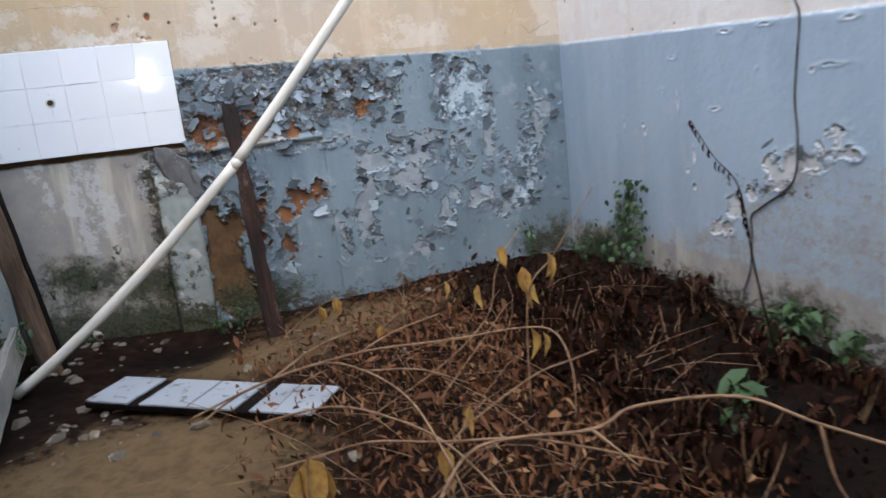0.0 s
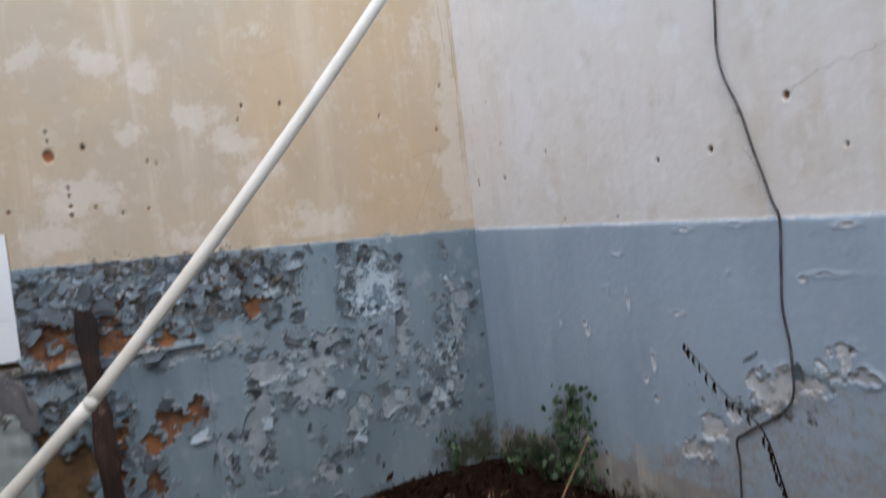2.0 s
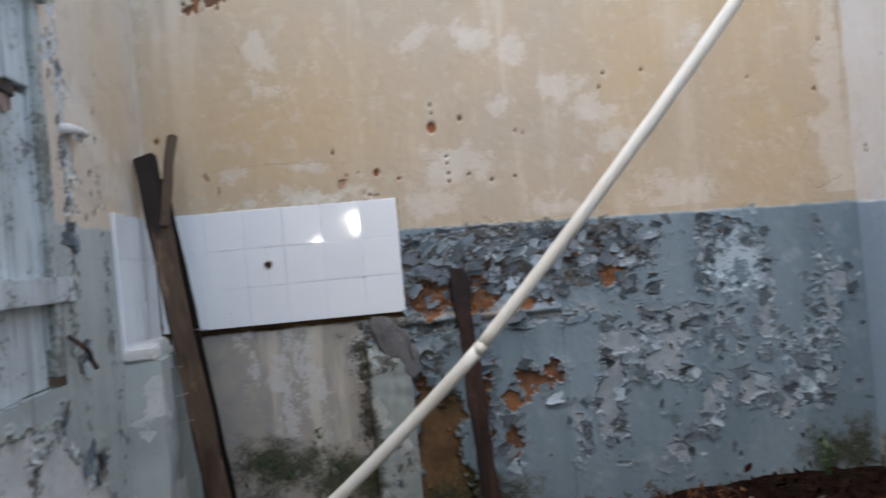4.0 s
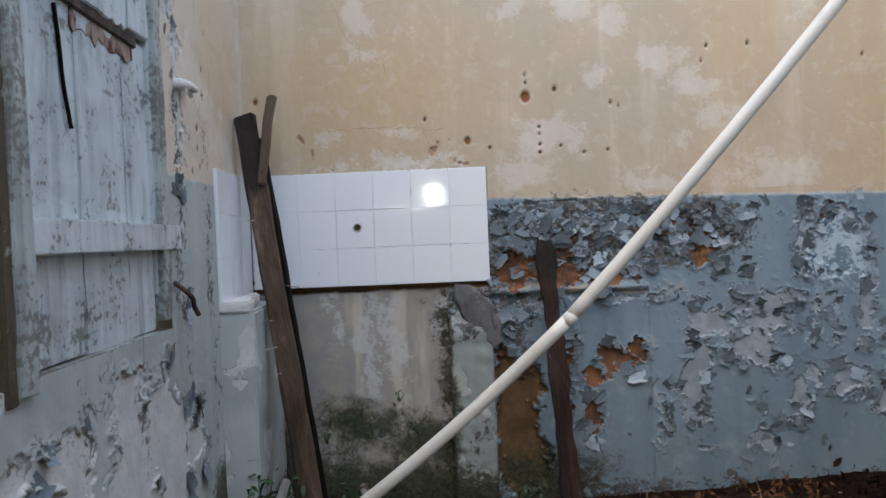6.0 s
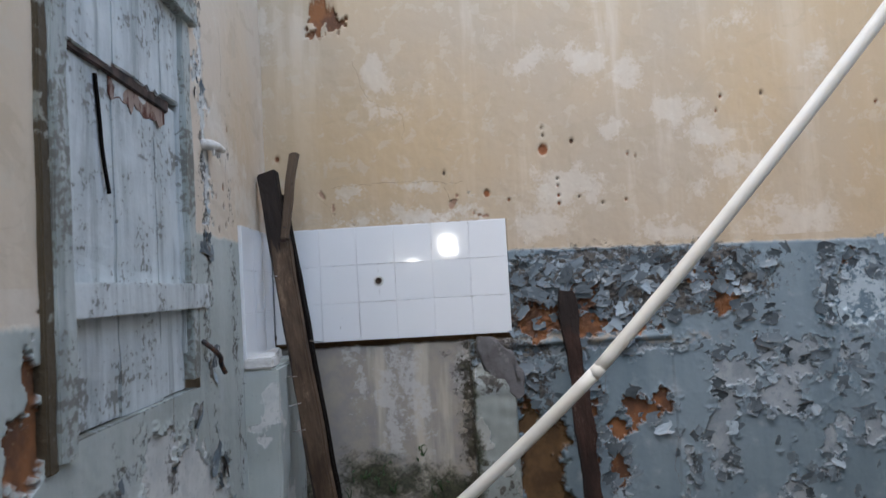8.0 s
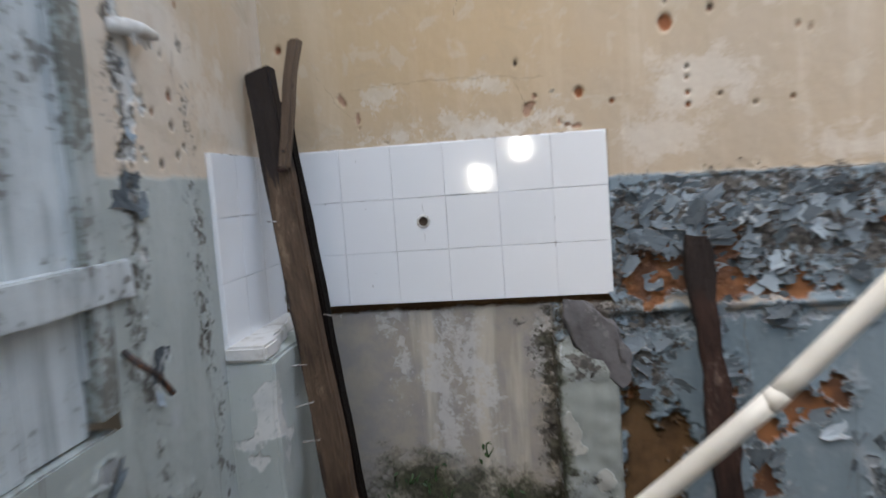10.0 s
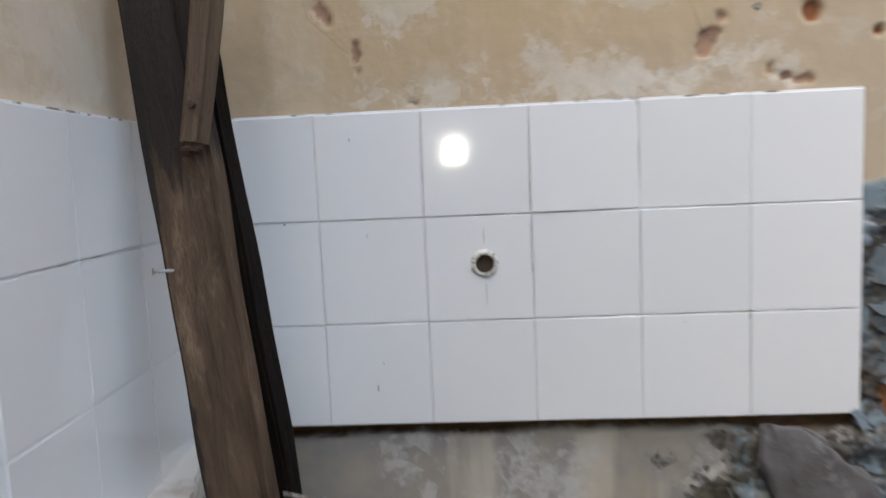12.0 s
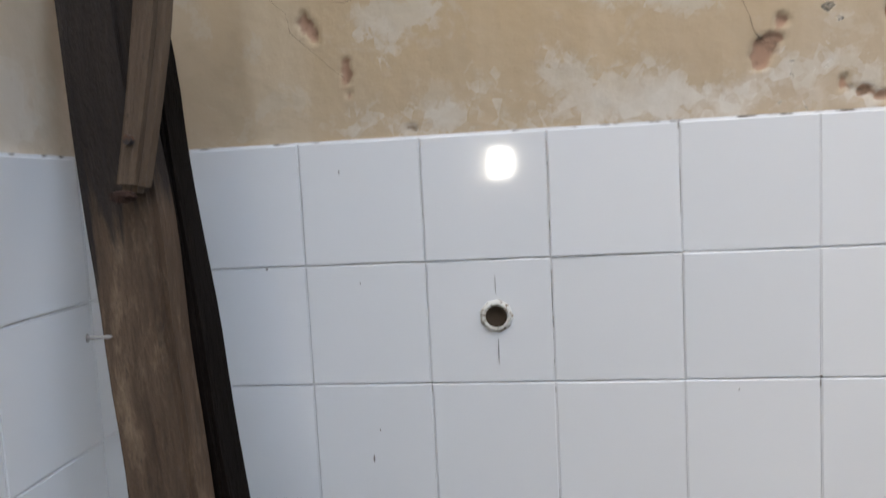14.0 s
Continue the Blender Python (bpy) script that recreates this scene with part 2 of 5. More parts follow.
M_WALL_P = wall_material("flaking_green_grey_plaster", (0.40, 0.40, 0.36), (0.36, 0.36, 0.33), (0.30, 0.325, 0.30), (0.22, 0.245, 0.225), under_a=(0.36, 0.37, 0.34), under_b=(0.42, 0.42, 0.38))

s = Shade("white_glazed_tile").object_space()
M_TILE = s.done(s.mix(s.mix((0.795, 0.815, 0.825), (0.825, 0.84, 0.845), s.rand()), (0.66, 0.66, 0.63), s.math("MULTIPLY", s.span(s.noise(9, 5), 0.62, 0.8), 0.4)), s.span(s.noise(6, 3), 0.3, 0.7, 0.045, 0.085), s.noise(7, 2), 0.035, 0.01, 0.5)
s = Shade("old_grout")
M_GROUT = s.done(s.mix((0.75, 0.76, 0.77), (0.20, 0.175, 0.15), s.span(s.math("ADD", s.math("MULTIPLY", s.noise(3.5, 4), 0.5), s.math("MULTIPLY", s.noise(28, 4), 0.5)), 0.53, 0.60)), 0.85, s.noise(200, 3), 0.3, 0.002)


def wood(name, a, b, c, rough=0.75, along=(1, 1, 0.08), spec=0.3, dark_from=None):
    s = Shade(name).object_space()
    g = s.noise(46, 7, 0.7, s.scaled(*along), 0.6)
    w = s.noise(9, 6, 0.65, s.scaled(1, 1, 0.35), 0.5)
    p = s.noise(90, 4, 0.7, s.scaled(1, 1, 0.3))
    col = s.mix(a, b, s.span(s.math("ADD", s.math("MULTIPLY", g, 0.45), s.math("MULTIPLY", w, 0.55)), 0.38, 0.62))
    col = s.mix(col, c, s.math("MULTIPLY", s.span(s.math("ADD", s.math("MULTIPLY", w, 0.7), s.math("MULTIPLY", p, 0.3)), 0.53, 0.64), 0.85))
    col = s.mix(col, (0.015, 0.011, 0.009), s.math("MULTIPLY", s.span(p, 0.60, 0.72), 0.7))
    # Near-black above a set height, and along the left edge.
    if dark_from:
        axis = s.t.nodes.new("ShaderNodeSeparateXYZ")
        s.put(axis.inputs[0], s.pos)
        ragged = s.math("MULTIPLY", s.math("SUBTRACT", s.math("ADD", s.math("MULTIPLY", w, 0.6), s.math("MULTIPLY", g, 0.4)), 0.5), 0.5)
        dark_top = s.span(s.math("ADD", axis.outputs[2], ragged), dark_from - 0.02, dark_from + 0.03)
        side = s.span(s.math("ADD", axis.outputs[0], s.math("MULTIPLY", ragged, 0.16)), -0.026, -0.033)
        col = s.mix(col, s.mix((0.010, 0.008, 0.008), (0.026, 0.019, 0.016), g), s.math("MULTIPLY", s.math("MAXIMUM", dark_top, side), 0.92))
    return s.done(col, rough, s.math("ADD", g, s.math("ADD", w, p)), 0.8, 0.006, spec)


M_BEAM = wood("dark_weathered_timber", (0.047, 0.028, 0.017), (0.128, 0.082, 0.052), (0.255, 0.175, 0.112), dark_from=1.28)
M_NEAR_BLACK = wood("near_black_grain", (0.005, 0.0035, 0.0025), (0.009, 0.006, 0.005), (0.016, 0.011, 0.008), spec=0.08)
M_BEAM_OLD = wood("rotten_timber", (0.016, 0.009, 0.007), (0.045, 0.024, 0.018), (0.19, 0.135, 0.105), spec=0.15, dark_from=0.93)
M_BATTEN = wood("grey_brown_batten", (0.085, 0.056, 0.037), (0.150, 0.104, 0.070), (0.21, 0.152, 0.106))
M_GREYWOOD = wood("weathered_grey_board", (0.17, 0.17, 0.15), (0.28, 0.27, 0.24), (0.20, 0.22, 0.17))


def paintwood(name, a, b, wear):
    s = Shade(name).object_space()
    g = s.noise(30, 6, 0.65, s.scaled(1, 1, 0.07), 0.3)
    m, f = s.noise(6, 5), s.noise(60, 4)
    col = s.mix(a, b, s.span(s.math("ADD", s.math("MULTIPLY", g, 0.5), s.math("MULTIPLY", m, 0.5)), 0.4, 0.6))
    drip = s.noise(11, 6, 0.6, s.scaled(1, 1, 0.13), 0.4)
    col = s.mix(col, (0.20, 0.23, 0.235), s.math("MULTIPLY", s.span(drip, 0.52, 0.66), 0.6))
    col = s.mix(col, (0.16, 0.15, 0.13), s.math("MULTIPLY", s.span(s.math("ADD", s.math("MULTIPLY", f, 0.5), s.math("MULTIPLY", m, 0.5)), 0.60 - wear, 0.66 - wear), 0.8))
    return s.done(col, s.span(f, 0.3, 0.7, 0.55, 0.8), s.math("ADD", g, f), 0.5, 0.003, 0.35)


M_SHUTTER = paintwood("faded_blue_paint_on_planks", (0.57, 0.615, 0.62), (0.43, 0.475, 0.48), 0.045)
M_FRAME = paintwood("flaking_green_grey_paint", (0.42, 0.455, 0.44), (0.25, 0.285, 0.265), 0.10)
M_RAIL = paintwood("grey_white_paint", (0.56, 0.60, 0.60), (0.43, 0.465, 0.465), 0.06)
s = Shade("dark_gap_wood")
M_DARK = s.done(s.mix((0.03, 0.022, 0.02), (0.09, 0.06, 0.05), s.span(s.noise(20), 0.4, 0.65)), 0.9)
s = Shade("bare_pinkish_wood")
M_PINK = s.done(s.mix((0.31, 0.23, 0.19), (0.10, 0.035, 0.024), s.span(s.noise(22, 5, 0.65, s.scaled(1, 1, 0.3)), 0.46, 0.56)), 0.85)
s = Shade("exposed_brown_jamb")
M_JAMB = s.done(s.mix(s.mix((0.05, 0.038, 0.025), (0.115, 0.088, 0.052), s.noise(7, 5)), (0.27, 0.27, 0.23), s.span(s.noise(22, 6), 0.57, 0.64)), 0.9, s.noise(40, 5), 0.8, 0.01)
s = Shade("ivory_plastic_pipe")
M_PIPE = s.done(s.mix((0.72, 0.69, 0.61), (0.60, 0.56, 0.47), s.span(s.noise(5, 5), 0.45, 0.75)), 0.42, s.noise(60, 3), 0.08, 0.002, 0.45)
s = Shade("old_white_plaster")
M_PLASTER = s.done(s.mix((0.66, 0.65, 0.62), (0.48, 0.45, 0.40), s.span(s.noise(18, 5), 0.5, 0.7)), 0.85, s.noise(60, 5), 0.5, 0.005)
s = Shade("grey_cement")
M_CEMENT = s.done(s.mix(s.mix((0.145, 0.139, 0.142), (0.09, 0.084, 0.082), s.span(s.noise(12, 5), 0.4, 0.65)), (0.20, 0.192, 0.19), s.span(s.noise(21, 6, 0.7), 0.56, 0.64)), 0.85, s.noise(50, 5), 0.5, 0.005)
s = Shade("rusty_iron")
M_IRON = s.done(s.mix((0.05, 0.045, 0.045), (0.16, 0.07, 0.035), s.span(s.noise(60, 4), 0.45, 0.65)), 0.7, s.noise(150), 0.4, 0.002, 0.5, 0.4)
s = Shade("galvanised_nail")
M_NAIL = s.done(s.mix((0.45, 0.44, 0.42), (0.22, 0.18, 0.15), s.span(s.noise(90), 0.45, 0.65)), 0.45, None, metal=0.7)
s = Shade("black_cable")
M_CABLE = s.done(s.mix((0.07, 0.065, 0.068), (0.13, 0.125, 0.125), s.span(s.noise(25, 4), 0.45, 0.65)), 0.65)
s = Shade("earth")
e1, e2, e3 = s.noise(2.2, 5), s.noise(14, 6, 0.65), s.noise(120, 5, 0.7)
col = s.mix((0.011, 0.006, 0.004), (0.024, 0.013, 0.008), s.span(e2, 0.4, 0.65))
sand = s.mix((0.155, 0.105, 0.055), (0.105, 0.07, 0.037), s.span(e2, 0.4, 0.65))
col = s.mix(col, sand, s.span(s.math("ADD", s.field("sand"), s.math("MULTIPLY", s.math("SUBTRACT", e2, 0.5), 5)), -1.0, 1.0))
col = s.mix(col, (0.008, 0.0055, 0.004), s.math("MULTIPLY", s.span(s.math("ADD", s.field("black"), s.math("MULTIPLY", s.math("SUBTRACT", e2, 0.5), 4)), -0.6, 0.8), 0.85))
col = s.mix(col, (0.06, 0.042, 0.028), s.math("MULTIPLY", s.span(e3, 0.64, 0.74), 0.15))
M_EARTH = s.done(col, 0.95, s.math("ADD", e2, e3), 0.8, 0.012, 0.06)


# ---- walls ----
def skin(name, origin, along, normal, us, zs, shape, material, hole=None, back=0.22):
    """A wall: a finely uneven face towards the room, with its body behind it."""
    u, z = np.meshgrid(us, zs, indexing="ij")
    fields, relief = shape(u, z)
    o, a, n = (np.array(v, float) for v in (origin, along, normal))
    p = o + u[..., None] * a + z[..., None] * np.array((0, 0, 1.0)) + relief[..., None] * n
    nu, nz = len(us), len(zs)
    idx = np.arange(nu * nz).reshape(nu, nz)
    quad = np.stack([idx[:-1, :-1], idx[1:, :-1], idx[1:, 1:], idx[:-1, 1:]], -1)
    if np.dot(np.cross(a, (0, 0, 1)), n) < 0:
        quad = quad[..., ::-1]
    keep = np.ones(quad.shape[:2], bool)
    pieces = [(us[0], us[-1], zs[0], zs[-1])]
    if hole:
        uc, zc = (u[:-1, :-1] + u[1:, 1:]) / 2, (z[:-1, :-1] + z[1:, 1:]) / 2
        keep = ~((uc > hole[0]) & (uc < hole[1]) & (zc > hole[2]) & (zc < hole[3]))
        pieces = [(us[0], hole[0], zs[0], zs[-1]), (hole[1], us[-1], zs[0], zs[-1]), (hole[0], hole[1], zs[0], hole[2]), (hole[0], hole[1], hole[3], zs[-1])]
    verts = p.reshape(-1, 3).tolist()
    faces = quad[keep].tolist()
    for u0, u1, z0, z1 in pieces:
        k = len(verts)
        for uu, zz, dd in ((u0, z0, -0.05), (u1, z0, -0.05), (u1, z1, -0.05), (u0, z1, -0.05), (u0, z0, -back), (u1, z0, -back), (u1, z1, -back), (u0, z1, -back)):
            verts.append((o + uu * a + np.array((0, 0, zz)) + dd * n).tolist())
        faces += [[k + i for i in f] for f in ((0, 1, 2, 3), (7, 6, 5, 4), (0, 4, 5, 1), (1, 5, 6, 2), (2, 6, 7, 3), (3, 7, 4, 0))]
    me = mesh_of(name, verts, faces, [material], True)
    for key in ("dado", "under", "tint", "cement", "white", "darkened", "brick", "mud", "moss", "ochre", "dab", "patch", "scar", "pit"):
        values = np.full(len(verts), -3.0)
        if key in fields:
            values[: nu * nz] = np.broadcast_to(fields[key], u.shape).reshape(-1)
        me.attributes.new(key, "FLOAT", "POINT").data.foreach_set("value", values)
    ob = new(name, me)
    return ob


def edge_of(v, w=0.5):
    return np.exp(-((v / w) ** 2))


def warp(u, z, seed, amount=0.05):
    return u + amount * 2 * fbm(u, z, 11, 5, seed), z + amount * 2 * fbm(u, z, 11, 5, seed + 40)


def ragged(u, z, rows, seed, amount=0.05):
    """Torn patches: ellipses with an outline that is uneven at two scales."""
    uw, zw = warp(u, z, seed, amount)
    return blobs(uw, zw, rows) + 1.1 * fbm(u, z, 62, 3, seed + 7) + 1.3 * fbm(u, z, 26, 3, seed + 3)


def curl(u, z, f, height, seed):
    """How far paint stands off the wall along the edge of a patch where it has come away."""
    d = np.minimum(f, 0) * 0.05
    loose = np.clip(fbm(u, z, 9, 3, seed) * 3.2 + 0.45, 0, 1)
    return np.where(f < 0, height * loose * np.exp(d / 0.013), 0.0)


def pits(u, z, rows, size=0.0078):
    return blobs(u, z, [(r[0], r[1], size * (r[2] if len(r) > 2 else 1), size * 1.25 * (r[2] if len(r) > 2 else 1)) for r in rows]) * 4


BACK_PITS = [(0.167, 1.588, 2.3), (0.168, 1.677, 0.7), (0.170, 1.645, 0.6), (0.283, 1.616, 1.1), (-0.067, 1.426, 1.5), (-0.233, 1.519, 0.8), (0.217, 1.468, 0.6),
             (0.217, 1.44, 0.6), (0.218, 1.40, 0.6), (0.218, 1.368, 0.7), (0.483, 1.367, 0.6), (0.50, 1.55, 0.6), (0.53, 1.54, 0.5), (0.882, 1.756, 0.8), (1.042, 1.759, 0.9),
             (-0.904, 1.616, 1.2), (1.485, 1.696, 0.7), (1.807, 1.83, 0.8), (1.766, 1.627, 0.9), (0.30, 1.39, 0.6), (0.39, 1.36, 0.6), (0.86, 1.70, 0.6), (0.02, 1.395, 0.6)]
BACK_UNDER = [(0.86, 0.69, 0.10, 0.065), (0.80, 0.73, 0.045, 0.03), (1.08, 0.70, 0.075, 0.085), (1.02, 0.565, 0.075, 0.055), (1.07, 0.52, 0.05, 0.035), (0.79, 0.42, 0.055, 0.15), (0.83, 0.53, 0.05, 0.06), (0.97, 0.76, 0.04, 0.03), (1.16, 0.775, 0.05, 0.03),
              (1.37, 0.97, 0.10, 0.13), (1.24, 1.0, 0.03, 0.09), (1.46, 0.72, 0.04, 0.11), (1.47, 0.86, 0.035, 0.05), (1.73, 0.74, 0.03, 0.22), (1.80, 0.82, 0.045, 0.045), (1.40, 0.42, 0.05, 0.05), (1.19, 0.37, 0.035, 0.07), (1.23, 0.46, 0.02, 0.04), (1.06, 0.20, 0.05, 0.05),
              (0.33, 1.15, 0.22, 0.03), (0.20, 1.11, 0.08, 0.03), (0.50, 0.785, 0.12, 0.010), (0.64, 0.79, 0.025, 0.012), (0.12, 0.77, 0.09, 0.014), (1.62, 0.42, 0.08, 0.045), (1.52, 0.34, 0.03, 0.06), (1.30, 0.70, 0.018, 0.02), (1.02, 0.86, 0.018, 0.014), (1.36, 0.62, 0.015, 0.025), (0.66, 0.30, 0.02, 0.05), (1.55, 0.60, 0.02, 0.03)]
BACK_DABS = [(0.83, 1.62, 0.10, 0.05), (0.70, 1.72, 0.07, 0.06), (0.36, 1.95, 0.06, 0.05), (0.52, 1.86, 0.07, 0.05), (1.15, 1.26, 0.14, 0.05), (0.15, 1.95, 0.08, 0.03), (0.65, 1.24, 0.10, 0.04),
             (-0.24, 1.35, 0.10, 0.02), (0.15, 1.30, 0.12, 0.06), (1.84, 1.4, 0.06, 0.5), (1.84, 2.1, 0.05, 0.5), (0.25, 1.42, 0.12, 0.06), (0.9, 1.5, 0.06, 0.06), (0.45, 1.66, 0.05, 0.05)]


def back_shape(u, z):
    uw, zw = warp(u, z, 3, 0.085)
    uf, zf = warp(u, z, 9, 0.03)
    f = {"dado": (1.195 - 0.025 * u + 0.008 * fbm(u, z, 25, 3, 5) - z) / 0.05}
    specks = np.where((z < 1.12) & (z > 0.1) & (u > 0.62) & (u < 1.75), fbm(u, z, 17, 4, 61) * 7 - 2.35 - 1.2 * np.clip((u - 1.25) / 0.2, 0, 1), -3)
    f["under"] = np.where(z < 1.175, np.maximum(ragged(u, z, BACK_UNDER, 3), specks), -3)
    f["tint"] = blobs(uw, zw, [(1.36, 0.93, 0.15, 0.15), (0.20, 1.07, 0.10, 0.07), (1.62, 0.42, 0.10, 0.12), (1.66, 0.62, 0.05, 0.14), (1.52, 0.50, 0.05, 0.06), (1.28, 0.62, 0.04, 0.05), (0.60, 1.12, 0.3, 0.02)]) - 0.2
    sink = np.minimum(np.minimum((u + 0.96) / 0.05, (-0.165 - u) / 0.05), (0.87 - z) / 0.05)
    f["cement"] = np.maximum(sink, blobs(uw, zw, [(-0.06, 0.82, 0.10, 0.05), (0.28, 0.823, 0.34, 0.015)]))
    f["white"] = blobs(uw, zw, [(-0.48, 0.60, 0.028, 0.24), (-0.42, 0.70, 0.025, 0.10), (-0.38, 0.62, 0.022, 0.12), (-0.19, 0.76, 0.025, 0.10), (-0.62, 0.74, 0.02, 0.07)])
    # Flake zone: shade of the gaps painted dark, together with dirt.
    f["darkened"] = np.maximum(blobs(uw, zw, [(0.50, 1.05, 0.42, 0.10), (0.75, 1.05, 0.24, 0.11), (0.07, 1.0, 0.08, 0.14), (0.35, 0.98, 0.2, 0.07), (0.10, 0.88, 0.12, 0.03), (0.05, 0.80, 0.10, 0.035), (0.08, 0.69, 0.05, 0.06), (-0.02, 0.84, 0.10, 0.03)]) + 0.05,
                            # Dark streaks, and a darker band at the wall's foot.
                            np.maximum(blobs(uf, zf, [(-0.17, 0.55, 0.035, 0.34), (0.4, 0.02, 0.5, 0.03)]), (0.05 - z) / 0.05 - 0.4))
    f["brick"] = ragged(u, z, [(0.13, 0.91, 0.10, 0.065), (0.28, 0.99, 0.055, 0.075), (0.43, 0.875, 0.14, 0.035), (0.30, 0.90, 0.08, 0.05), (0.84, 0.98, 0.055, 0.075), (0.78, 1.06, 0.09, 0.025), (0.49, 0.545, 0.065, 0.055), (0.57, 0.575, 0.04, 0.035), (0.41, 0.47, 0.04, 0.045),
                              (0.387, 0.33, 0.035, 0.075), (0.29, 0.50, 0.03, 0.13), (1.325, 1.10, 0.025, 0.03), (0.96, 0.79, 0.018, 0.022), (-0.70, 2.19, 0.045, 0.07), (-0.66, 2.16, 0.05, 0.03), (0.06, 0.56, 0.03, 0.03)], 9, 0.03)
    f["mud"] = ragged(u, z, [(0.08, 0.30, 0.09, 0.22), (0.04, 0.52, 0.035, 0.09), (0.14, 0.42, 0.05, 0.13), (0.10, 0.14, 0.11, 0.12)], 12, 0.02)
    band = np.minimum(np.minimum((u + 0.97) / 0.02, (0.0 - u) / 0.02), (z - 0.846 - 0.018 * fbm(u, z, 16, 4, 71)) / 0.02)
    f["mud"] = np.maximum(f["mud"], np.where(z < 0.9, band, -3))
    f["moss"] = np.maximum(blobs(uw, zw, [(-0.17, 0.62, 0.02, 0.22), (-0.55, 0.30, 0.20, 0.10), (-0.30, 0.22, 0.2, 0.12), (-0.85, 0.2, 0.10, 0.16), (0.20, 0.08, 0.25, 0.12), (1.75, 0.12, 0.2, 0.12)]) - 0.5, np.where(u < -0.16, (0.16 - z) / 0.05, -3))
    f["ochre"] = np.where(z > 1.1, np.maximum(blobs(uw, zw, [(1.50, 1.55, 0.34, 0.55), (1.60, 1.35, 0.20, 0.22), (1.0, 1.7, 0.25, 0.6), (-0.50, 1.62, 0.6, 0.42), (1.45, 2.2, 0.35, 0.5)]) * 0.32, -1.4), -3)
    f["dab"] = np.where(z > 1.19, np.maximum(blobs(uw, zw, BACK_DABS), fbm(u, z, 4.2, 4, 23) * 7 - 1.9), -3)
    f["patch"] = np.where(z > 1.32, blobs(uf, zf, [(-0.37, 1.355, 0.11, 0.028), (-0.42, 1.375, 0.04, 0.025), (-0.30, 1.345, 0.06, 0.014), (-0.58, 1.342, 0.05, 0.010), (-0.11, 1.365, 0.022, 0.026), (-0.18, 1.375, 0.03, 0.012), (-0.62, 1.46, 0.05, 0.03), (-0.33, 1.47, 0.04, 0.012)]), -3)
    f["scar"] = blobs(uf, zf, [(-0.196, 1.392, 0.017, 0.016), (-0.183, 1.407, 0.009, 0.013), (-0.125, 1.362, 0.005, 0.006), (-0.105, 1.350, 0.009, 0.006), (-0.085, 1.344, 0.013, 0.004), (-0.682, 1.394, 0.006, 0.014), (-0.738, 1.452, 0.008, 0.014), (-0.60, 1.34, 0.012, 0.004)]) * 2.5 + 0.9 * fbm(u, z, 75, 3, 41)
    f["pit"] = np.maximum(pits(u, z, BACK_PITS), pits(uf, zf, [(1.30, 0.15, 1)], 0.008))
    step = lambda v: np.clip(v * 2 + 0.5, 0, 1)
    rough = np.clip(f["darkened"] + 0.8, 0, 1) * (z > 0.2)
    relief = 0.004 * fbm(u, z, 3, 3, 77) + 0.0016 * fbm(u, z, 40, 3, 78)
    relief = relief - 0.0035 * (f["under"] > 0) - 0.012 * (f["brick"] > 0) - 0.028 * step(f["mud"]) - 0.010 * step(f["pit"]) - 0.004 * (f["scar"] > 0)
    torn = np.maximum(f["under"], f["brick"])
    relief = relief + curl(u, z, torn, 0.013, 91) * (z < 1.16) * (u > 0.01) * (f["mud"] < 0)
    relief = relief + rough * (0.022 * fbm(u, z, 34, 3, 15) + 0.010 * np.abs(fbm(u, z, 60, 3, 16)))
    relief = relief - 0.022 * np.clip(sink * 4, 0, 1)
    ridge = np.exp(-(((z - 0.825 - 0.006 * fbm(u, z, 12, 2, 6)) / 0.013) ** 2)) * ((u > 0.0) & (u < 0.62))
    relief = relief + 0.003 * np.clip(f["dado"] * 6, 0, 1)
    relief = relief + 0.012 * ridge - 0.006 * ((z < 0.81) & (u > 0.0) & (u < 0.62))
    relief = relief + np.where((u > -0.95) & (u < 0.0) & (z > 0.87) & (z < 1.32), -0.01, 0.0)
    return f, relief


RIGHT_PITS = [(0.303, 1.351, 1.1), (0.081, 1.345, 0.9), (0.081, 1.365, 0.8), (1.221, 1.300, 0.8), (1.439, 1.302, 1.0), (1.707, 1.404, 1.1), (0.62, 1.42, 0.6), (0.3, 1.5, 0.5), (1.0, 1.13, 0.5), (0.7, 1.14, 0.5), (1.86, 1.25, 0.5), (0.22, 1.7, 0.5), (1.55, 1.39, 0.6)]


